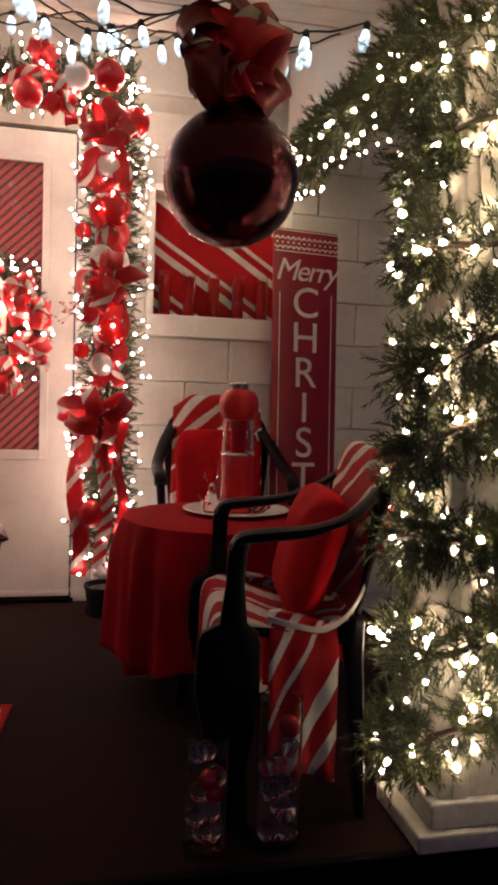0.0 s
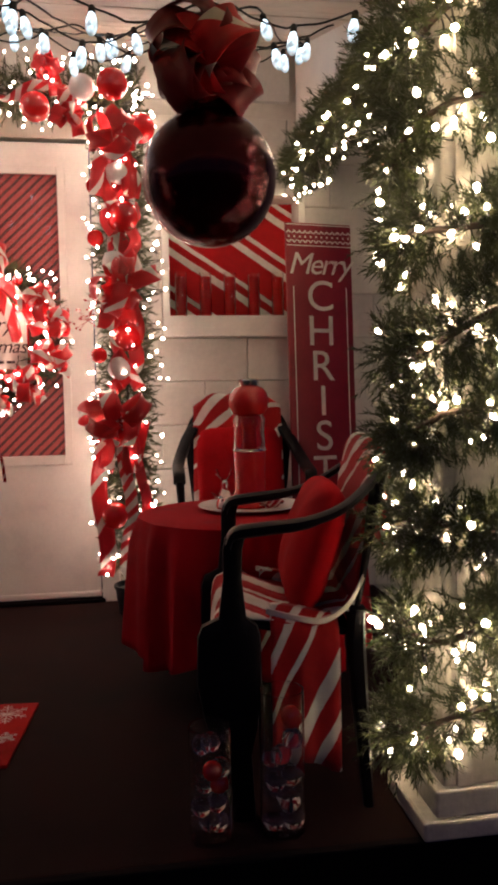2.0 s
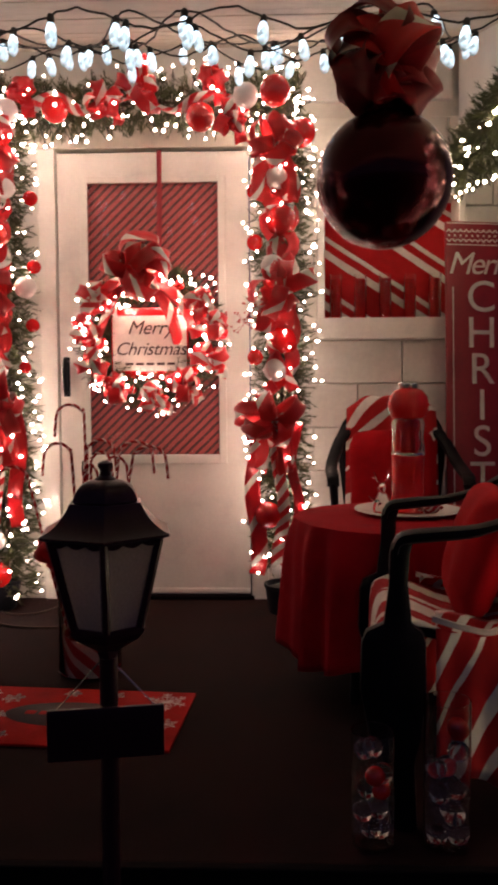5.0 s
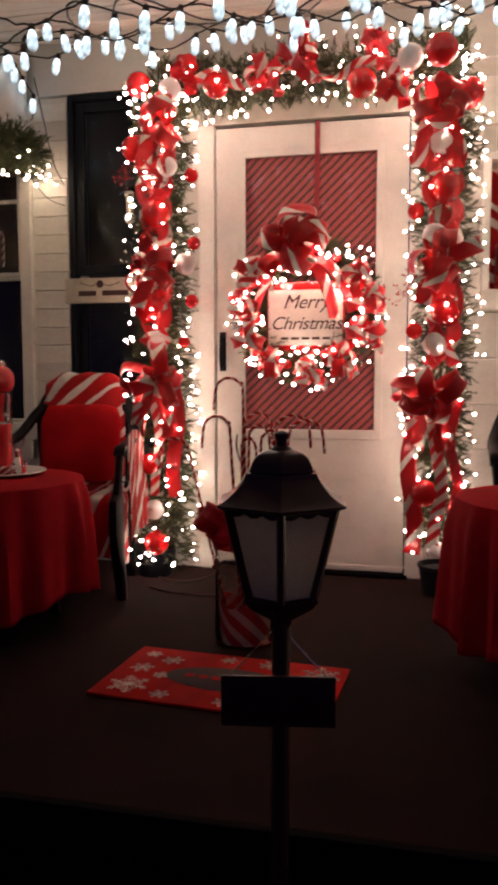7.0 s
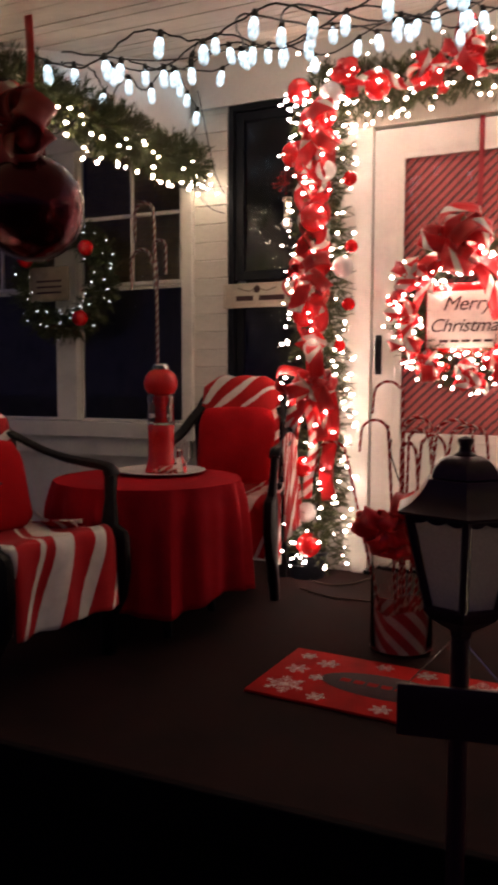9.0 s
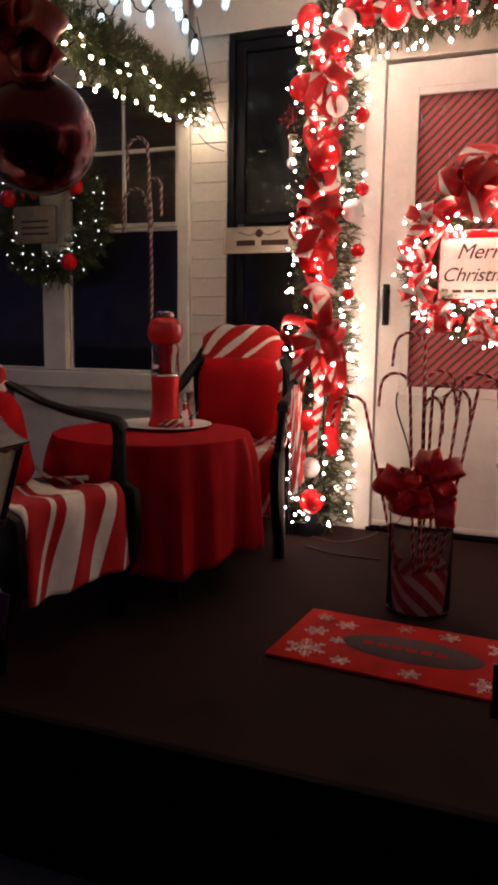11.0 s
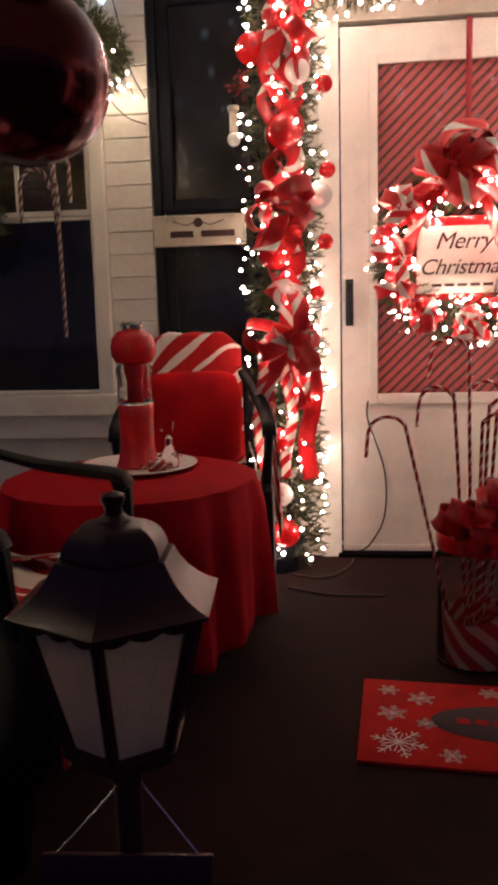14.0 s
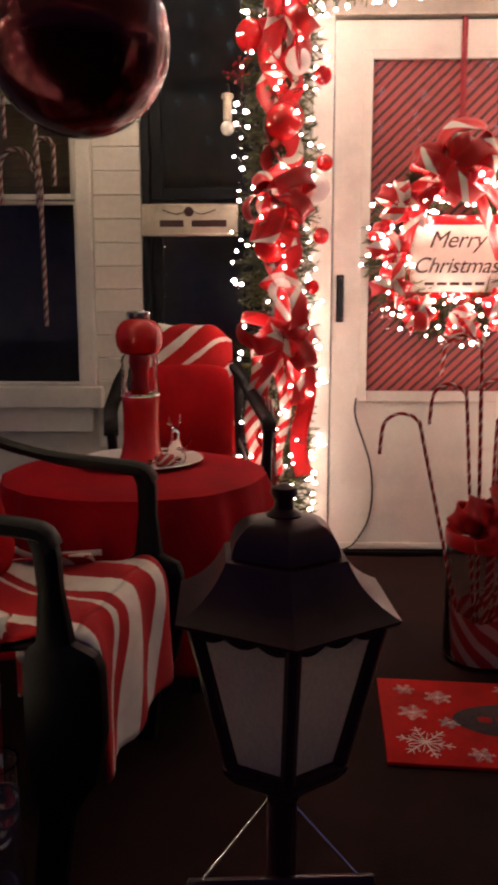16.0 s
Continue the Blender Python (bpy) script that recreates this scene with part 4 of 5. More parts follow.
for x, y, z0, z1, wd, mt2 in ((-0.29, -0.27, 0.86, 0.32, 0.066, m_ribbon2), (-0.20, -0.28, 0.86, 0.38, 0.04, m_ribbon2), (-0.12, -0.26, 0.88, 0.38, 0.062, m_ribbon_red),
                              (0.90, -0.34, 0.80, 0.19, 0.066, m_ribbon), (1.0, -0.36, 0.80, 0.22, 0.050, m_ribbon2), (1.06, -0.33, 0.82, 0.36, 0.045, m_ribbon_red)):
    sw = rnd.uniform(0, 6)
    pts = [V((x + 0.016 * math.sin(sw + 1.3 * i), y + 0.012 * math.cos(sw + 1.7 * i), z0 + (z1 - z0) * i / 6)) for i in range(7)]
    thicken(part("tail", ribbon(smooth_path(pts, 5), wd, V((1, 0.25, 0)), twist=rnd.uniform(-0.5, 0.5)), mt2, gar), 0.0012)
for at in ((-0.34, -0.24, 1.77), (0.86, -0.30, 1.23), (0.90, -0.32, 1.30)):
    berries(gar, at, rnd)
for x, y in ((-0.25, -0.17), (1.03, -0.22)):
    pl = thing("planter", "low black planter at the foot of the garland", "planter", (x, y, 0), "planters by the door")
    part("pot", lathe([(0.075, 0.0), (0.08, 0.004), (0.095, 0.11), (0.10, 0.112), (0.10, 0.125), (0.092, 0.125), (0.085, 0.105), (0.01, 0.10)], 28), m_black, pl)
    part("soil", lathe([(0.01, 0.101), (0.0835, 0.103), (0.075, 0.108), (0.005, 0.11)], 20), m_ground, pl)


# wreaths
def wreath(at, R, thick, label, rnd, cool, count):
    w0 = thing("wreath", label, "wreath", at)
    path = [V((R * math.cos(2 * math.pi * k / 40), 0, R * math.sin(2 * math.pi * k / 40))) for k in range(41)]
    bm2 = bmesh.new()
    sprigs(bm2, garland_spots(path, thick, 800, rnd), rnd, 22, 0.055, 0.024)
    part("foliage", bm2, [m_needle, m_stem], w0, smooth=False)
    part("ring", tube(path, 0.006, 6), m_stem, w0)
    spots = surface_lights(path, thick * (1.25 if cool else 2.1), count, rnd, V((0, -1, 0)), 0.0 if cool else -0.5)
    spots = [q for q in spots if cool or not (abs(q[0].x) < 0.175 and -0.17 < q[0].z < 0.11)]
    lights(w0, spots, rnd, BULB_COOL if cool else None)
    return w0


w = wreath((0.437, -0.095, 1.20), 0.245, 0.062, "lit door wreath with red striped bows and a small sign", rnd, False, 190)
part("hanger_band", ribbon([(0.03, -0.0, 0.24), (0.03, 0.062, 0.5), (0.03, 0.074, 0.66), (0.03, 0.079, 0.835)], 0.022, V((1, 0, 0))), m_signred, w, "dark red hanging ribbon")
sg = part("sign_board", B(-0.172, 0.168, -0.040, -0.028, -0.20, 0.12, 0.004), m_gloss_red, w, "small white sign with a red rim")
part("sign_face", B(-0.165, 0.160, -0.0445, -0.0405, -0.155, 0.085, 0.003), m_signwhite, sg)
words("lettering", "Merry", 0.085, pose(0.0, -0.0455, 0.03, 90), m_dark_text, sg, 0.001, 0.95, 0.35)
words("lettering", "Christmas", 0.080, pose(0.0, -0.0455, -0.062, 90), m_dark_text, sg, 0.001, 0.95, 0.35)
bm = bmesh.new()
for k in range(5):
    box(bm, -0.11 + 0.046 * k, -0.075 + 0.046 * k, -0.046, -0.0446, -0.131, -0.120)
part("small_print", bm, m_dark_text, sg)
bow(w, (-0.035, -0.085, 0.262), 0.165, rnd, RM, 15, 0, 0.17, 0.062)
for sx, reach, drop in ((-1, 0.17, 0.27), (-1, 0.24, 0.20), (1, 0.165, 0.30), (1, 0.23, 0.22)):
    pts = [V((-0.035, -0.09, 0.25)), V((-0.035 + sx * reach * 0.45, -0.125, 0.25 - drop * 0.22)), V((-0.035 + sx * reach * 0.8, -0.105, 0.25 - drop * 0.6)), V((-0.035 + sx * reach, -0.125, 0.25 - drop))]
    thicken(part("tail", ribbon(smooth_path(pts, 6), 0.058, V((1, 0.3 * sx, 0.5 * sx)), twist=0.6 * sx), m_ribbon, w), 0.0012)
for a in (0.15, 0.55, 2.55, 3.1, 3.6, 4.1, 4.75, 5.3, 5.9):
    bow(w, (0.268 * math.cos(a), -0.075, 0.268 * math.sin(a)), 0.085, rnd, (m_ribbon, m_ribbon2, m_ribbon_red), 6, 1, 0.08, 0.050)
for a in (1.0, 2.2, 3.35, 4.4, 5.6):
    bauble(w, (0.25 * math.cos(a), -0.08, 0.25 * math.sin(a)), 0.022, m_gloss_red)
for a in (0.2, 3.9):
    berries(w, (0.31 * math.cos(a), -0.06, 0.31 * math.sin(a)), rnd)

w = wreath((-1.64, -0.105, 1.44), 0.25, 0.06, "dark wreath with tiny cold white lights on the window", rnd, True, 66)
for at in ((0.185, -0.07, 0.14), (0.145, -0.07, -0.215), (-0.2, -0.07, 0.1)):
    bauble(w, at, 0.042, m_gloss_red)
sg = part("tag", B(-0.19, 0.065, -0.055, -0.045, -0.12, 0.06, 0.01), m_tag, w, "pale tag hanging in the wreath")
bm = bmesh.new()
for k in range(3):
    box(bm, -0.14, 0.02, -0.0565, -0.0552, -0.02 - 0.03 * k, -0.01 - 0.03 * k)
part("small_print", bm, m_dark_text, sg)
bow(w, (-0.06, -0.06, 0.23), 0.10, rnd, RM, 6, 2, 0.15, 0.05)


# side garlands under the header panels
def side_garland(x, z0, z1, y0, y1, label, rnd, n, inward):
    g0 = thing("side_garland", label, "garland", (0, 0, 0), "garlands along the porch's sides")
    path = smooth_path([(x + 0.012 * math.sin(1.7 * k), y0 + (y1 - y0) * k / 8, z0 + (z1 - z0) * k / 8 + 0.014 * math.sin(2.2 * k)) for k in range(9)], 4)
    bm2 = bmesh.new()
    sprigs(bm2, garland_spots(path, 0.082, 900, rnd), rnd, 26, 0.062, 0.026)
    part("foliage", bm2, [m_needle, m_stem], g0, smooth=False)
    part("stem", tube(path, 0.006, 6), m_stem, g0)
    lights(g0, surface_lights([p + V((0, 0, -0.045)) for p in path], 0.085, n, rnd, V((inward * 0.5, -0.4, -1.0)), -0.25), rnd, BULB_GOLD)


side_garland(HX0 + 0.05, 1.95, 1.885, -0.03, -1.45, "lit pine garland along the porch's open side", rnd, 52, 1)
# seven bulbs added only to brighten the wall where the garland ends
we = thing("string_light", "added warm bulbs that brighten the wall by the garland's end", "string lights", (0, 0, 0))
lights(we, [(V((-0.905 + 0.022 * k, -0.045 - 0.012 * (k % 3), 1.89 - 0.012 * k + 0.03 * (k % 2))), V((0.2, -0.6, -0.5))) for k in range(7)], rnd)
side_garland(HX1 - 0.02, 1.905, 1.865, -0.04, -1.72, "lit pine garland along the porch's open side", rnd, 60, -1)

# the front columns wrapped in thick lit garlands
def column(cx, cy, phase, rnd, bulbs):
    col = thing("trim_column", "weathered white square wooden porch column", "column", (cx, cy, 0), kind="structure")
    part("shaft", B(-0.105, 0.105, -0.085, 0.085, 0.10, 1.80, 0.006), m_wood, col, smooth=False)
    part("plinth", B(-0.155, 0.155, -0.110, 0.120, 0.002, 0.042, 0.006), m_wood, col, smooth=False)
    part("plinth_block", B(-0.125, 0.125, -0.098, 0.105, 0.042, 0.10, 0.006), m_wood, col, smooth=False)
    for sx in (-1, 1):
        part("batten", B(sx * 0.06 - 0.018, sx * 0.06 + 0.018, -0.093, -0.0855, 0.102, 1.77, 0.003), m_wood, col, smooth=False)
    cg = thing("column_garland", "thick warm-lit pine garland wrapped round the column", "garland", (0, 0, 0), "garlands on the columns")
    hel = []
    for k in range(64):
        t = k / 63
        a = phase + 2 * math.pi * 8.4 * t
        hel.append(V((cx + (0.150 + 0.016 * math.sin(5 * a)) * math.cos(a), cy + 0.132 * math.sin(a), 0.09 + 1.68 * t + 0.03 * math.sin(1.7 * a))))
    hel = smooth_path(hel, 2)
    bm2 = bmesh.new()
    # full clumps with thin places between them
    for j in range(0, len(hel) - 4, 3):
        seg = hel[j:j + 5]
        sprigs(bm2, garland_spots(seg, rnd.uniform(0.055, 0.092), rnd.choice((620, 900, 1150, 1350)) * 0.95, rnd), rnd, 24, 0.054, 0.022)
    part("foliage", bm2, [m_needle, m_stem], cg, smooth=False)
    part("stem", tube(hel, 0.007, 6), m_stem, cg)
    lights(cg, surface_lights(hel, 0.072, bulbs, rnd, V((-0.3, -1, 0)), 0.9, 0.15), rnd, BULB_GOLD, big=1.12)


column(1.745, -1.935, -0.6, rnd, 530)
column(-1.08, -1.935, 0.4, rnd, 400)


# big hanging ornaments
def big_ornament(at, R, label, rnd, top):
    o0 = thing("hanging_ornament", label, "ornament", at, "big hanging ornaments")
    part("ball", ball(R, 48, 28), m_dark_ball, o0)
    part("neck", lathe([(0.035, R - 0.006), (0.036, R + 0.02), (0.03, R + 0.026), (0.004, R + 0.028)], 20), m_silver, o0)
    # most loops take the ribbon red with shade put into its colour
    bow(o0, (0, -0.01, R + 0.062), 0.138, rnd, (m_ribbon_shaded, m_ribbon_shaded, m_ribbon_shaded, m_ribbon), 15, 1, 0.08, 0.078)
    zt = top - at[2]
    thicken(part("hanger_band", ribbon([(0, 0, R + 0.03), (0.002, 0, R + 0.2), (0.004, 0.003, zt * 0.8), (0.0, 0, zt)], 0.026, V((1, 0, 0))), m_ribbon_red, o0), 0.001)


big_ornament((1.208, -1.82, 1.368), 0.142, "big dark red ball ornament hanging over a striped chair", rnd, ceil_z(-1.82))
big_ornament((-0.55, -1.712, 1.379), 0.147, "big dark red ball ornament hanging from the ceiling", rnd, ceil_z(-1.712))


# path lanterns on posts
def post_lantern(at, label, rz, plate_tilt):
    l0 = thing("post_lantern", label, "lantern", at, "lanterns before the porch")
    spin = math.radians(rz)
    n = 6
    ph = math.pi / 2 * 3 + spin
    part("finial", lathe([(0.014, -0.030), (0.016, -0.026), (0.009, -0.021), (0.008, -0.014), (0.0115, -0.008), (0.011, -0.003), (0.004, 0.0), (0.0008, 0.0008)], 16), m_iron, l0)
    dome = [(0.049, -0.0585), (0.0525, -0.0570), (0.0515, -0.052), (0.0490, -0.0455), (0.0448, -0.0392), (0.0385, -0.0338), (0.0300, -0.0298), (0.0200, -0.0275), (0.010, -0.0265)]
    part("dome", lathe(dome, n, phase=ph), m_iron, l0, sharp=24)
    roof = [(0.096, -0.108), (0.1035, -0.105), (0.1045, -0.102), (0.0975, -0.0990), (0.0890, -0.0945), (0.0805, -0.0885), (0.0725, -0.0810), (0.0655, -0.0725), (0.0605, -0.0645), (0.0580, -0.0590), (0.048, -0.0583)]
    part("roof", lathe(roof, n, phase=ph), m_iron, l0, sharp=24)
    # scalloped valance, one strip a side
    for k in range(n):
        a0, a1 = ph + 2 * math.pi * k / n, ph + 2 * math.pi * (k + 1) / n
        p0, p1 = V((0.088 * math.cos(a0), 0.088 * math.sin(a0), 0)), V((0.088 * math.cos(a1), 0.088 * math.sin(a1), 0))
        ob = part("valance", grid(lambda u, v: p0.lerp(p1, u) + V((0, 0, -0.105 - v * (0.007 + 0.005 * abs(math.sin(3 * math.pi * u))))), 18, 2), m_iron, l0)
        thicken(ob, 0.003)
        q0, q1 = p0 * (0.053 / 0.088), p1 * (0.053 / 0.088)
        part("pane", grid(lambda u, v: (p0.lerp(p1, 0.03 + 0.94 * u) * 0.955).lerp(q0.lerp(q1, 0.03 + 0.94 * u) * 0.955, v) + V((0, 0, -0.108 - 0.132 * v)), 4, 6), m_frost, l0, "frosted cream pane")
        part("corner_bar", tube([p0 + V((0, 0, -0.106)), q0 + V((0, 0, -0.243))], 0.0065, 6), m_iron, l0)
    part("cup", lathe([(0.012, -0.292), (0.015, -0.288), (0.018, -0.278), (0.034, -0.268), (0.050, -0.258), (0.060, -0.247), (0.062, -0.241), (0.056, -0.238), (0.004, -0.238)], n, phase=ph), m_iron, l0, smooth=False)
    part("lamp_socket", lathe([(0.004, -0.2375), (0.026, -0.237), (0.028, -0.222), (0.019, -0.205), (0.017, -0.186), (0.003, -0.182)], 16), m_black, l0)
    part("post", tube([(0, 0, -0.29), (0, 0, -0.6), (0, 0, -0.418 - at[2])], 0.0135, 14), m_iron, l0)
    part("foot", lathe([(0.05, -0.4195 - at[2]), (0.05, -0.41 - at[2]), (0.02, -0.40 - at[2]), (0.014, -0.39 - at[2])], 20), m_iron, l0)
    pm = pose(0, -0.022, -0.395, plate_tilt, 0, rz)
    pl = part("name_plate", B(-0.084, 0.084, -0.004, 0.004, -0.038, 0.038, 0.002), m_iron, l0, "dark hanging plate", at=pm)
    for sx in (-1, 1):
        part("wire", tube([V((0, 0.022, 0.108)), V((sx * 0.07, 0.001, 0.037))], 0.0011, 5), m_silver, pl)


post_lantern((0.727, -2.36, 0.818), "dark iron post lantern with frosted panes and hanging plate", 10, 0)
post_lantern((-0.229, -2.373, 0.80), "dark iron post lantern with frosted panes and hanging plate", 4, -14)


# strings of big clear bulbs under the ceiling
PEAR = mesh_of("pear_bulb", lathe([(0.0015, -0.072), (0.007, -0.069), (0.0130, -0.060), (0.0168, -0.047), (0.0165, -0.037), (0.0140, -0.020), (0.0100, -0.008), (0.0085, -0.003), (0.002, -0.002)], 9), m_ice, smooth=False)
SOCK = mesh_of("socket", lathe([(0.0092, -0.008), (0.0105, -0.004), (0.0105, 0.012), (0.006, 0.018), (0.001, 0.019)], 8), m_cable)


def bulb_string(label, pts, spacing, rnd, drop=0.012):
    s0 = thing("string_light", label, "string lights", (0, 0, 0), "bulb strings under the ceiling")
    path = smooth_path(pts, 8)
    path = [p + V((rnd.uniform(-1, 1), rnd.uniform(-1, 1), rnd.uniform(-1, 1))) * 0.004 for p in path]
    part("cable", tube(path, 0.0032, 6), m_cable, s0, "dark cable")
    acc, nxt = 0.0, spacing * 0.4
    for a, c2 in zip(path, path[1:]):
        L = (c2 - a).length
        while acc + L > nxt:
            p = a.lerp(c2, (nxt - acc) / L)
            tilt = pose(0, 0, 0, rnd.uniform(-14, 14), rnd.uniform(-14, 14), 0)
            b0 = part("bulb", PEAR, None, s0, at=Matrix.Translation(p + V((0, 0, -0.012))) @ tilt)
            part("socket", SOCK, None, b0)
            nxt += spacing * rnd.uniform(0.75, 1.25)
        acc += L


def sag(x0, x1, y0, y1, n, depth, lift=0.03):
    """Fixed at n + 1 hooks along the ceiling, sagging in between."""
    pts = []
    for k in range(2 * n + 1):
        t = k / (2 * n)
        x, y = x0 + (x1 - x0) * t, y0 + (y1 - y0) * t
        pts.append((x, y, ceil_z(y) - lift - (depth * random.uniform(0.7, 1.3) if k % 2 else 0.0)))
    return pts


for y0, y1, n, dp in ((-0.40, -0.46, 5, 0.085), (-0.66, -0.60, 6, 0.07), (-0.90, -0.95, 5, 0.08), (-1.30, -1.22, 6, 0.06)):
    bulb_string("clear cold white bulbs on a dark cable under the ceiling", sag(HX0 + 0.06, HX1 - 0.08, y0, y1, n, dp), 0.20, rnd)
for x0, flip in ((-0.80, 0), (-0.30, 1)):
    pts = []
    for k in range(7):
        y = -0.44 if (k + flip) % 2 else -1.22
        pts.append((x0 + 0.34 * k, y, ceil_z(y) - 0.032))
        ym = -0.83
        pts.append((x0 + 0.34 * k + 0.17, ym, ceil_z(ym) - 0.075))
    bulb_string("sparse cold white bulbs on a dark cable crossing the ceiling", pts[:-1], 0.62, rnd)
bulb_string("clear cold white bulbs hanging down the wall corner", [(-0.86, -0.35, 2.32), (-0.90, -0.12, 2.30), (-0.88, -0.04, 2.22), (-0.905, -0.03, 2.13)], 0.10, rnd)
bulb_string("clear cold white bulbs bunched against the side panel", [(-0.90, -1.10, 2.06), (-0.895, -0.92, 2.10), (-0.90, -0.78, 2.05), (-0.895, -0.66, 2.17), (-0.90, -0.52, 2.16), (-0.89, -0.40, 2.27)], 0.20, rnd)
pg = thing("string_light", "black plug and lead joining two bulb strings", "string lights", (-0.62, -0.62, 2.185))
part("plug", loft([((0, 0, 0.0), (0.006, 0, 0), (0, 0.006, 0)), ((0.004, 0, 0.01), (0.011, 0, 0), (0, 0.008, 0)), ((0.012, 0, 0.04), (0.011, 0, 0), (0, 0.008, 0)), ((0.016, 0, 0.055), (0.005, 0, 0), (0, 0.005, 0))]), m_cable, pg)
part("lead", tube(smooth_path([(0.016, 0, 0.053), (0.03, 0.0, 0.075), (0.02, 0.01, 0.10)], 4), 0.003, 6), m_cable, pg)
tw = thing("string_light", "loose end of a light cable hanging on the wall", "string lights", (0, 0, 0), "bulb strings under the ceiling")
part("cable", tube(smooth_path([(-0.88, -0.04, 2.32), (-0.83, -0.03, 2.08), (-0.80, -0.02, 1.93), (-0.745, -0.02, 1.82)], 5), 0.0026, 6), m_cable, tw)
part("cable", tube(smooth_path([(-0.92, -0.06, 1.90), (-0.88, -0.03, 1.82), (-0.82, -0.02, 1.755), (-0.745, -0.02, 1.725)], 5), 0.0022, 6), m_cable, tw)


# ---- small things ----
# candy canes in a glass vase
vs = thing("cane_vase", "clear glass vase of long candy canes with a red bow", "vase", (0.355, -0.965, 0.0))
part("glass", lathe([(0.092, 0.0), (0.102, 0.004), (0.104, 0.02), (0.102, 0.30), (0.106, 0.345), (0.102, 0.345), (0.098, 0.30), (0.099, 0.02), (0.09, 0.008), (0.003, 0.008)], 36, cap=False), m_jar, vs)
part("wrap", grid(lambda u, v: V((0.095 * math.cos(6.2832 * u), 0.095 * math.sin(6.2832 * u), 0.012 + (0.12 + 0.025 * abs(math.sin(9 * u))) * v)), 60, 3, uv=lambda u, v: (0.6 * u, 0.13 * v)), m_wrap, vs, "red striped paper in the vase")
for k, (tx, ty, tz, hx, hy) in enumerate(((-0.19, -0.02, 0.69, -0.105, 0.0), (-0.06, 0.03, 0.765, -0.095, 0.0), (-0.02, 0.05, 0.895, -0.10, 0.01), (-0.015, 0.06, 0.775, 0.09, 0.02), (0.02, -0.03, 0.74, 0.075, -0.03), (0.05, 0.02, 0.72, 0.08, 0.0), (0.10, 0.03, 0.77, 0.11, 0.02), (0.15, 0.0, 0.755, 0.11, 0.02), (0.0, -0.05, 0.70, 0.06, -0.05))):
    bx, by = tx * 0.25, ty * 0.4
    top = V((tx, ty, tz - 0.045))
    pts = [V((bx, by, 0.02)), V((bx + (tx - bx) * 0.5, by + (ty - by) * 0.5, 0.02 + (tz - 0.065) * 0.5)), top]
    for a in range(1, 7):
        an = math.pi * a / 6
        pts.append(top + V((hx * (1 - math.cos(an)) / 2, hy * (1 - math.cos(an)) / 2, 0.05 * math.sin(an))))
    pts.append(pts[-1] + V((hx * 0.05, 0, -0.06)))
    part("candy_cane", tube(smooth_path(pts, 4), 0.0047, 8), m_cane, vs)
bow(vs, (-0.03, -0.10, 0.43), 0.095, rnd, (m_ribbon_red,), 10, 1, 0.10, 0.055)
bow(vs, (0.05, -0.095, 0.46), 0.085, rnd, (m_ribbon_red,), 8, 1, 0.14, 0.055)
part("band", lathe([(0.1065, 0.33), (0.109, 0.335), (0.109, 0.37), (0.1065, 0.375)], 36, cap=False), m_ribbon_red, vs)


# glass cylinders with clear and red balls
def ball_cylinder(x, y, r, h, seed):
    rr = random.Random(seed)
    g0 = thing("glass_cylinder", "clear glass cylinder filled with small glass and red balls", "vase", (x, y, 0), "glass cylinders by the chairs")
    part("glass", lathe([(r * 0.94, 0.0), (r, 0.004), (r, h), (r - 0.0035, h), (r - 0.0035, 0.010), (0.003, 0.010)], 28, cap=False), m_jar, g0)
    z = 0.03
    while z < h * 0.92:
        for k in range(2):
            a = rr.uniform(0, 6.28)
            q = r * 0.45
            b1 = part("glass_ball", ball(r * 0.46, 12, 8), m_gloss_red if rr.random() < 0.03 else m_jar, g0, at=(q * math.cos(a + k * math.pi), q * math.sin(a + k * math.pi), z))
        z += r * 0.9


ball_cylinder(1.172, -1.94, 0.045, 0.235, 1)
ball_cylinder(1.322, -1.94, 0.047, 0.300, 2)
ball_cylinder(-0.680, -1.91, 0.045, 0.250, 3)
ball_cylinder(-0.815, -1.91, 0.047, 0.30, 4)

# door mat
mt = thing("door_mat", "red door mat with white snowflakes and a grey oval", "mat", pose(0.3725, -1.336, 0.0, 0, 0, -4.5))
part("pad", B(-0.345, 0.345, -0.195, 0.195, 0.0005, 0.010, 0.003), m_mat, mt)
part("oval", lathe([(0.001, 0.0), (1.0, 0.0), (0.98, 0.0015), (0.001, 0.0015)], 40), m_matgrey, mt, at=Matrix.Translation((0.02, 0.0, 0.0102)) @ Matrix.Diagonal((0.20, 0.085, 1, 1)))
bm = bmesh.new()
for k in range(6):
    box(bm, -0.12 + 0.042 * k, -0.09 + 0.042 * k, -0.012, 0.012, 0.0118, 0.0124)
part("small_print", bm, m_mat, mt)


def flake(r):
    bm2 = bmesh.new()
    for k in range(6):
        q = pose(0, 0, 0, 0, 0, 60 * k)
        box(bm2, 0.0, r, -0.022 * r, 0.022 * r, 0, 0.0012, m=q)
        box(bm2, r * 0.1, r * 0.62, -0.016 * r, 0.016 * r, 0, 0.0011, m=q @ pose(0, 0, 0, 0, 0, 30))
        for s, l in ((0.45, 0.30), (0.72, 0.24)):
            for sg2 in (-1, 1):
                box(bm2, 0, r * l, -0.016 * r, 0.016 * r, 0, 0.0013, m=q @ pose(r * s, 0, 0, 0, 0, sg2 * 52))
    return bm2


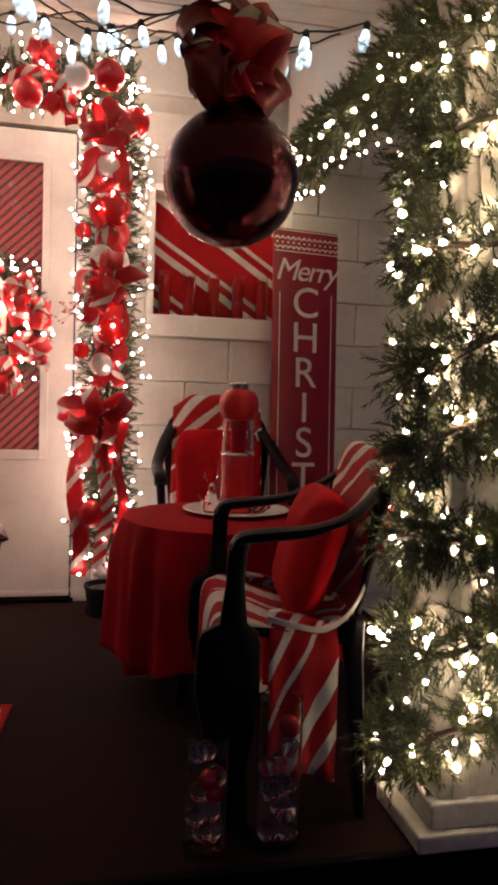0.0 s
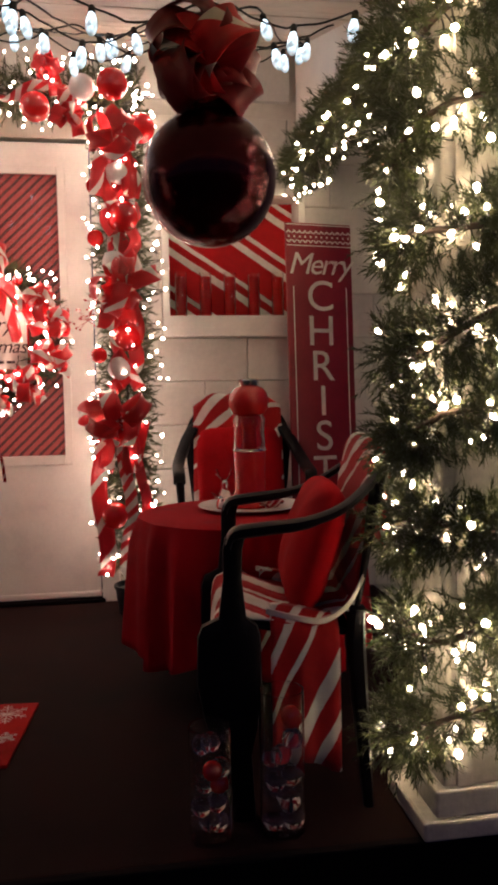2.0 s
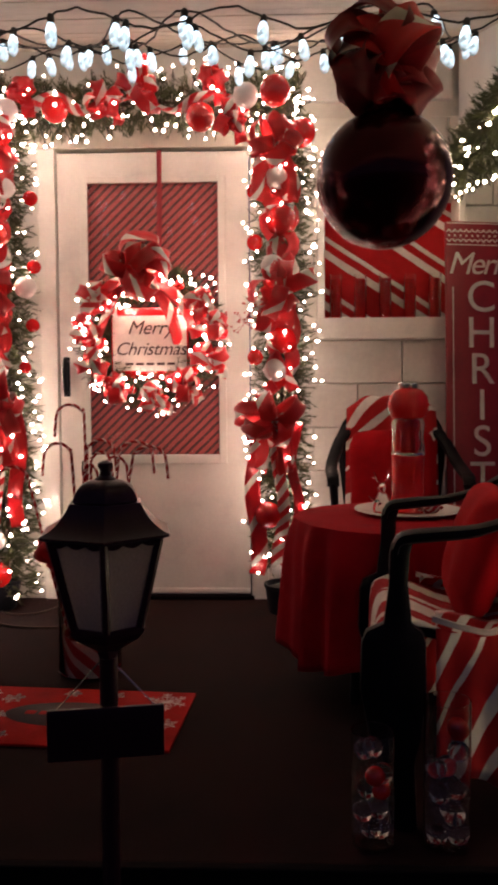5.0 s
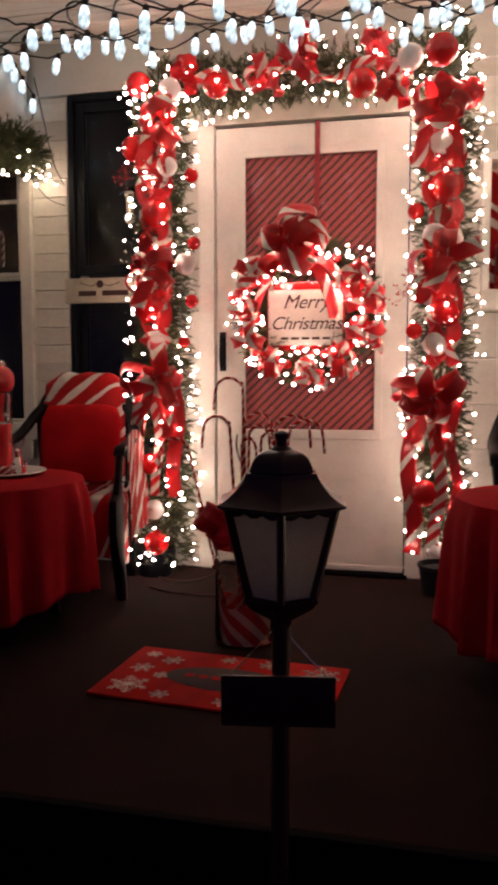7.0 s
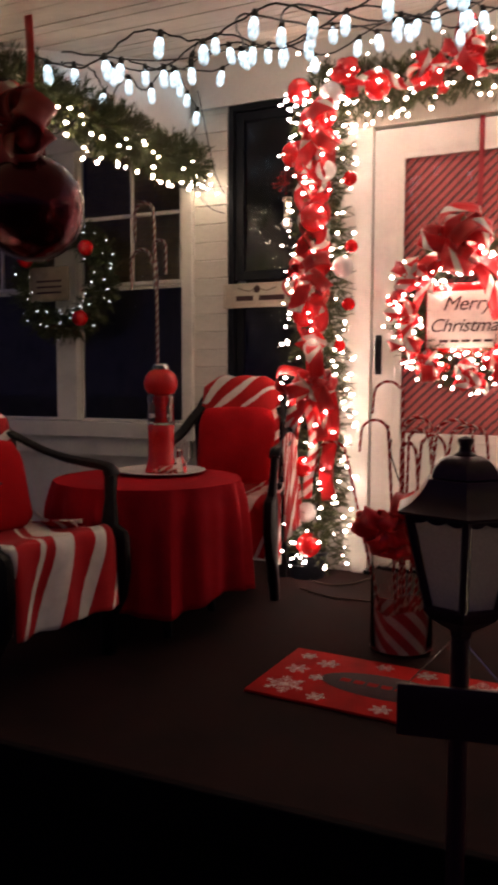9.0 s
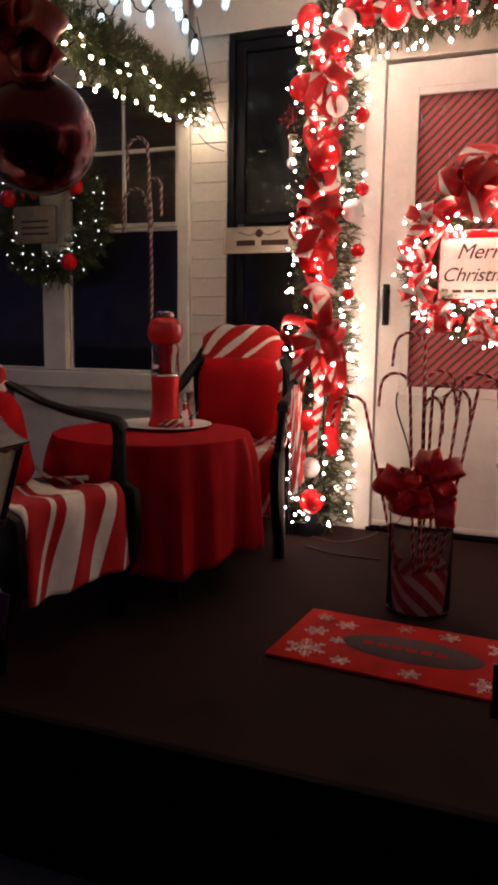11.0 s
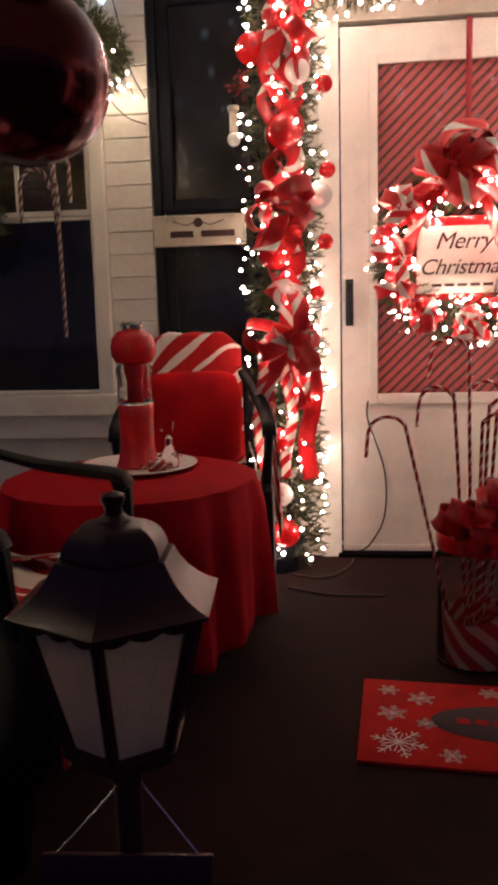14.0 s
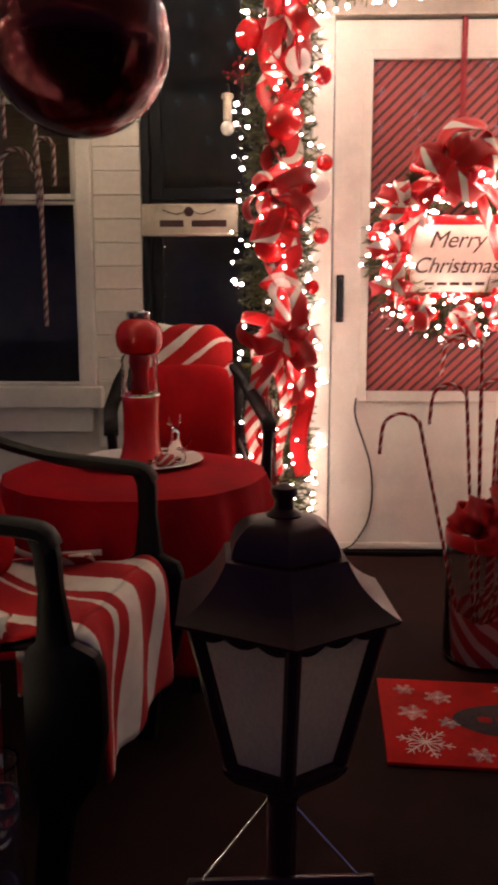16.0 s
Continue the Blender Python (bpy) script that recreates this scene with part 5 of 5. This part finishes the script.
for x, y, r in ((-0.255, -0.11, 0.064), (-0.27, 0.02, 0.038), (-0.20, 0.10, 0.036), (-0.28, 0.135, 0.028), (-0.14, -0.15, 0.03), (0.27, 0.115, 0.064), (0.30, -0.04, 0.036), (0.25, -0.13, 0.05), (0.10, 0.145, 0.034), (-0.03, 0.15, 0.028), (0.05, -0.15, 0.032), (-0.19, -0.02, 0.026)):
    part("snowflake", flake(r), m_signwhite, mt, at=pose(x, y, 0.0101, 0, 0, 17 * x * 100 % 60))

# the tall standing sign
sgn = thing("porch_sign", "tall dark red sign with white lettering leaning on the wall", "sign", Matrix.Translation((1.845, -0.30, 0.0)) @ pose(0, 0, 0, -3.4, 0.4, 8))
SH = 1.655
part("board", B(-0.150, 0.150, -0.010, 0.010, 0.0, SH, 0.003), m_signred, sgn)
bm = bmesh.new()
for k in range(12):
    x = -0.1375 + 0.025 * k
    for zz, flip in ((SH - 0.035, 1), (SH - 0.085, -1)):
        for sx in (-1, 1):
            box(bm, -0.002, 0.015, -0.0105, -0.0101, -0.003, 0.003, m=pose(x, 0, zz, 0, 0, 0) @ pose(0, 0, 0, 0, (45 if sx > 0 else 135) * flip, 0))
    box(bm, x - 0.004, x + 0.004, -0.0115, -0.0101, SH - 0.064, SH - 0.056)
for zz in (SH - 0.010, SH - 0.100):
    box(bm, -0.148, 0.148, -0.0115, -0.0101, zz, zz + 0.004)
part("knit_border", bm, m_signwhite, sgn, smooth=False)
bm = bmesh.new()
for sx in (-1, 1):
    box(bm, sx * 0.122 - 0.002, sx * 0.122 + 0.002, -0.0115, -0.0101, 0.06, 1.38)
part("side_line", bm, m_signwhite, sgn, smooth=False)
words("lettering", "Merry", 0.132, pose(0, -0.0112, 1.475, 90), m_signwhite, sgn, 0.001, 0.86, 0.3)
for k, ch in enumerate("CHRISTMAS"):
    words("letter", ch, 0.185, pose(0, -0.0112, 1.335 - 0.151 * k, 90), m_signwhite, sgn, 0.001)

# the small plate on the dark window, its wording as bars
st = thing("name_sign", "aged bronze plate hung before the dark window", "sign", (0, -0.070, 0))
part("plate", B(-0.725, -0.362, -0.006, 0.008, 1.255, 1.372, 0.004), m_tin, st)
bm = bmesh.new()
for a in ((-0.722, -0.365, 1.258, 1.266), (-0.722, -0.365, 1.361, 1.369), (-0.722, -0.714, 1.267, 1.360), (-0.373, -0.365, 1.267, 1.360)):
    box(bm, a[0], a[1], -0.010, -0.0065, a[2], a[3], bevel=0.001)
part("rim", bm, m_tin, st)
bm = bmesh.new()
for x0, x1 in ((-0.655, -0.565), (-0.535, -0.405)):
    box(bm, x0, x1, -0.0085, -0.0065, 1.288, 1.312)
part("lettering", bm, m_dark_text, st)
bm = bmesh.new()
lathe([(0.001, 0.0), (0.016, 0.0), (0.018, 0.003), (0.001, 0.005)], 16, bm=bm)
bmesh.ops.transform(bm, matrix=pose(-0.545, -0.007, 1.342, 90), verts=bm.verts)
for sx in (-1, 1):
    tube(smooth_path([(-0.545 + sx * 0.018, -0.008, 1.343), (-0.545 + sx * 0.05, -0.008, 1.334), (-0.545 + sx * 0.10, -0.008, 1.35)], 4), 0.002, 5, bm)
part("emblem", bm, m_dark_text, st)
for x in (-0.70, -0.39):
    part("bracket", B(x - 0.006, x + 0.006, 0.008, 0.066, 1.30, 1.315), m_black, st)

# small wall lamp
lp = thing("wall_lamp", "small black wall lamp with a white globe, unlit", "lamp", (-0.40, -0.06, 1.62))
part("bracket", tube(smooth_path([(0.0, 0.055, 0.16), (0.0, 0.02, 0.175), (0.0, 0.0, 0.165), (0, 0, 0.14)], 4), 0.006, 8), m_black, lp)
part("collar", lathe([(0.012, 0.045), (0.016, 0.05), (0.016, 0.12), (0.022, 0.125), (0.022, 0.14), (0.002, 0.145)], 16), m_tin, lp)
part("globe", ball(0.026, 16, 10), m_china, lp, at=(0, 0, 0.022))

# candy cane decoration on the window glass
cd = thing("candy_cane_decoration", "tall striped candy cane decoration hung on the window", "decoration", (-1.10, -0.065, 0.92))
def hook(x0, z0, z1, hx, r):
    pts = [V((x0 - 0.03 * 0, 0, z0)), V((x0 - 0.005, 0, (z0 + z1) / 2)), V((x0 - 0.02, 0, z1 - abs(hx)))]
    for a in range(1, 7):
        an = math.pi * a / 6
        pts.append(V((x0 - 0.02 + hx * (1 - math.cos(an)) / 2 * 1.0, 0, z1 - abs(hx) + abs(hx) * 0.6 * math.sin(an))))
    pts.append(pts[-1] + V((0, 0, -0.13)))
    return tube(smooth_path(pts, 4), r, 8)
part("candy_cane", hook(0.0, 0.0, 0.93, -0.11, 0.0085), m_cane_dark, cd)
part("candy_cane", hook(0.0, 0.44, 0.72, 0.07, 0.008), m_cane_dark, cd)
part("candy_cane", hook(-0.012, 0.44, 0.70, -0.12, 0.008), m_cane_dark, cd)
part("hanger", tube([(-0.02, 0.0, 0.90), (-0.02, 0.043, 0.93)], 0.002, 5), m_cable, cd)

# cords on the floor by the door
cb = thing("floor_cord", "brown extension cord lying on the porch floor", "cord", (0, 0, 0))
part("cord", tube(smooth_path([(-0.20, -0.12, 0.004), (-0.21, -0.24, 0.0045), (-0.10, -0.29, 0.0045), (-0.02, -0.24, 0.0045), (0.03, -0.12, 0.0045), (0.04, -0.05, 0.004)], 6), 0.004, 6), m_stem, cb)
part("cord", tube(smooth_path([(-0.20, -0.40, 0.004), (-0.05, -0.47, 0.0045), (0.14, -0.47, 0.004)], 6), 0.0035, 6), m_stem, cb)

# ---- the wall's blocks and boards, last ----
def piece(x0, x1, z0, z1, name, g=0.0022, y0=0.0):
    key = (name, round(x1 - x0, 3), round(z1 - z0, 3))
    if key not in BALLS:
        w, hgt = x1 - x0, z1 - z0
        bm2 = bmesh.new()
        e = 0.0035
        loops = [[(-w / 2 + g, Y0 - y0, -hgt / 2 + g), (w / 2 - g, Y0 - y0, -hgt / 2 + g), (w / 2 - g, Y0 - y0, hgt / 2 - g), (-w / 2 + g, Y0 - y0, hgt / 2 - g)],
                 [(-w / 2 + g, e, -hgt / 2 + g), (w / 2 - g, e, -hgt / 2 + g), (w / 2 - g, e, hgt / 2 - g), (-w / 2 + g, e, hgt / 2 - g)],
                 [(-w / 2 + g + e, 0, -hgt / 2 + g + e), (w / 2 - g - e, 0, -hgt / 2 + g + e), (w / 2 - g - e, 0, hgt / 2 - g - e), (-w / 2 + g + e, 0, hgt / 2 - g - e)]]
        rings(bm2, loops)
        BALLS[key] = mesh_of(name, bm2, m_wall, smooth=False)
    part(name, BALLS[key], None, wall_back, at=((x0 + x1) / 2, y0 + random.uniform(-0.0015, 0.0015), (z0 + z1) / 2))


zs = [0.986 - 0.197 * k for k in range(5, 0, -1)] + [0.986 + 0.197 * k for k in range(0, 7)]
for r, z0 in enumerate(zs):
    z1 = z0 + 0.197
    x = 0.952
    edges = [0.952]
    x = 1.356 + (0.2 if r % 2 else 0.0) - 0.4
    while x < 3.3:
        if x > 1.0:
            edges.append(x)
        x += 0.4
    for a, c2 in zip(edges, edges[1:]):
        if z0 < 1.85 and z1 > 1.185 and c2 > 1.175 and a < 1.83:
            if a < 1.17:
                piece(a, 1.174, z0, z1, "block")
            if c2 > 1.84:
                piece(1.831, c2, z0, z1, "block")
            if z0 < 1.16:
                piece(max(a, 1.175), min(c2, 1.83), z0, 1.184, "block")
            continue
        if z1 > 2.244 and a < 1.77:
            continue
        piece(a, c2, z0, z1, "block")
for k in range(25):
    z0 = 0.0 + 0.0885 * k
    if z0 + 0.0885 < 2.245:
        piece(-0.924, -0.736, z0, z0 + 0.0885, "siding_board", 0.0010)
structure("trim_casing_west", B(-0.269, -0.0855, 0.0, Y0 - 0.001, 0.0, 2.244, 0.004), m_trim, "white painted board beside the door", "trim")
structure("trim_casing_east", B(0.9505, 0.9515, 0.0, Y0 - 0.001, 0.0, 2.04), m_trim, "white painted edge beside the door", "trim")
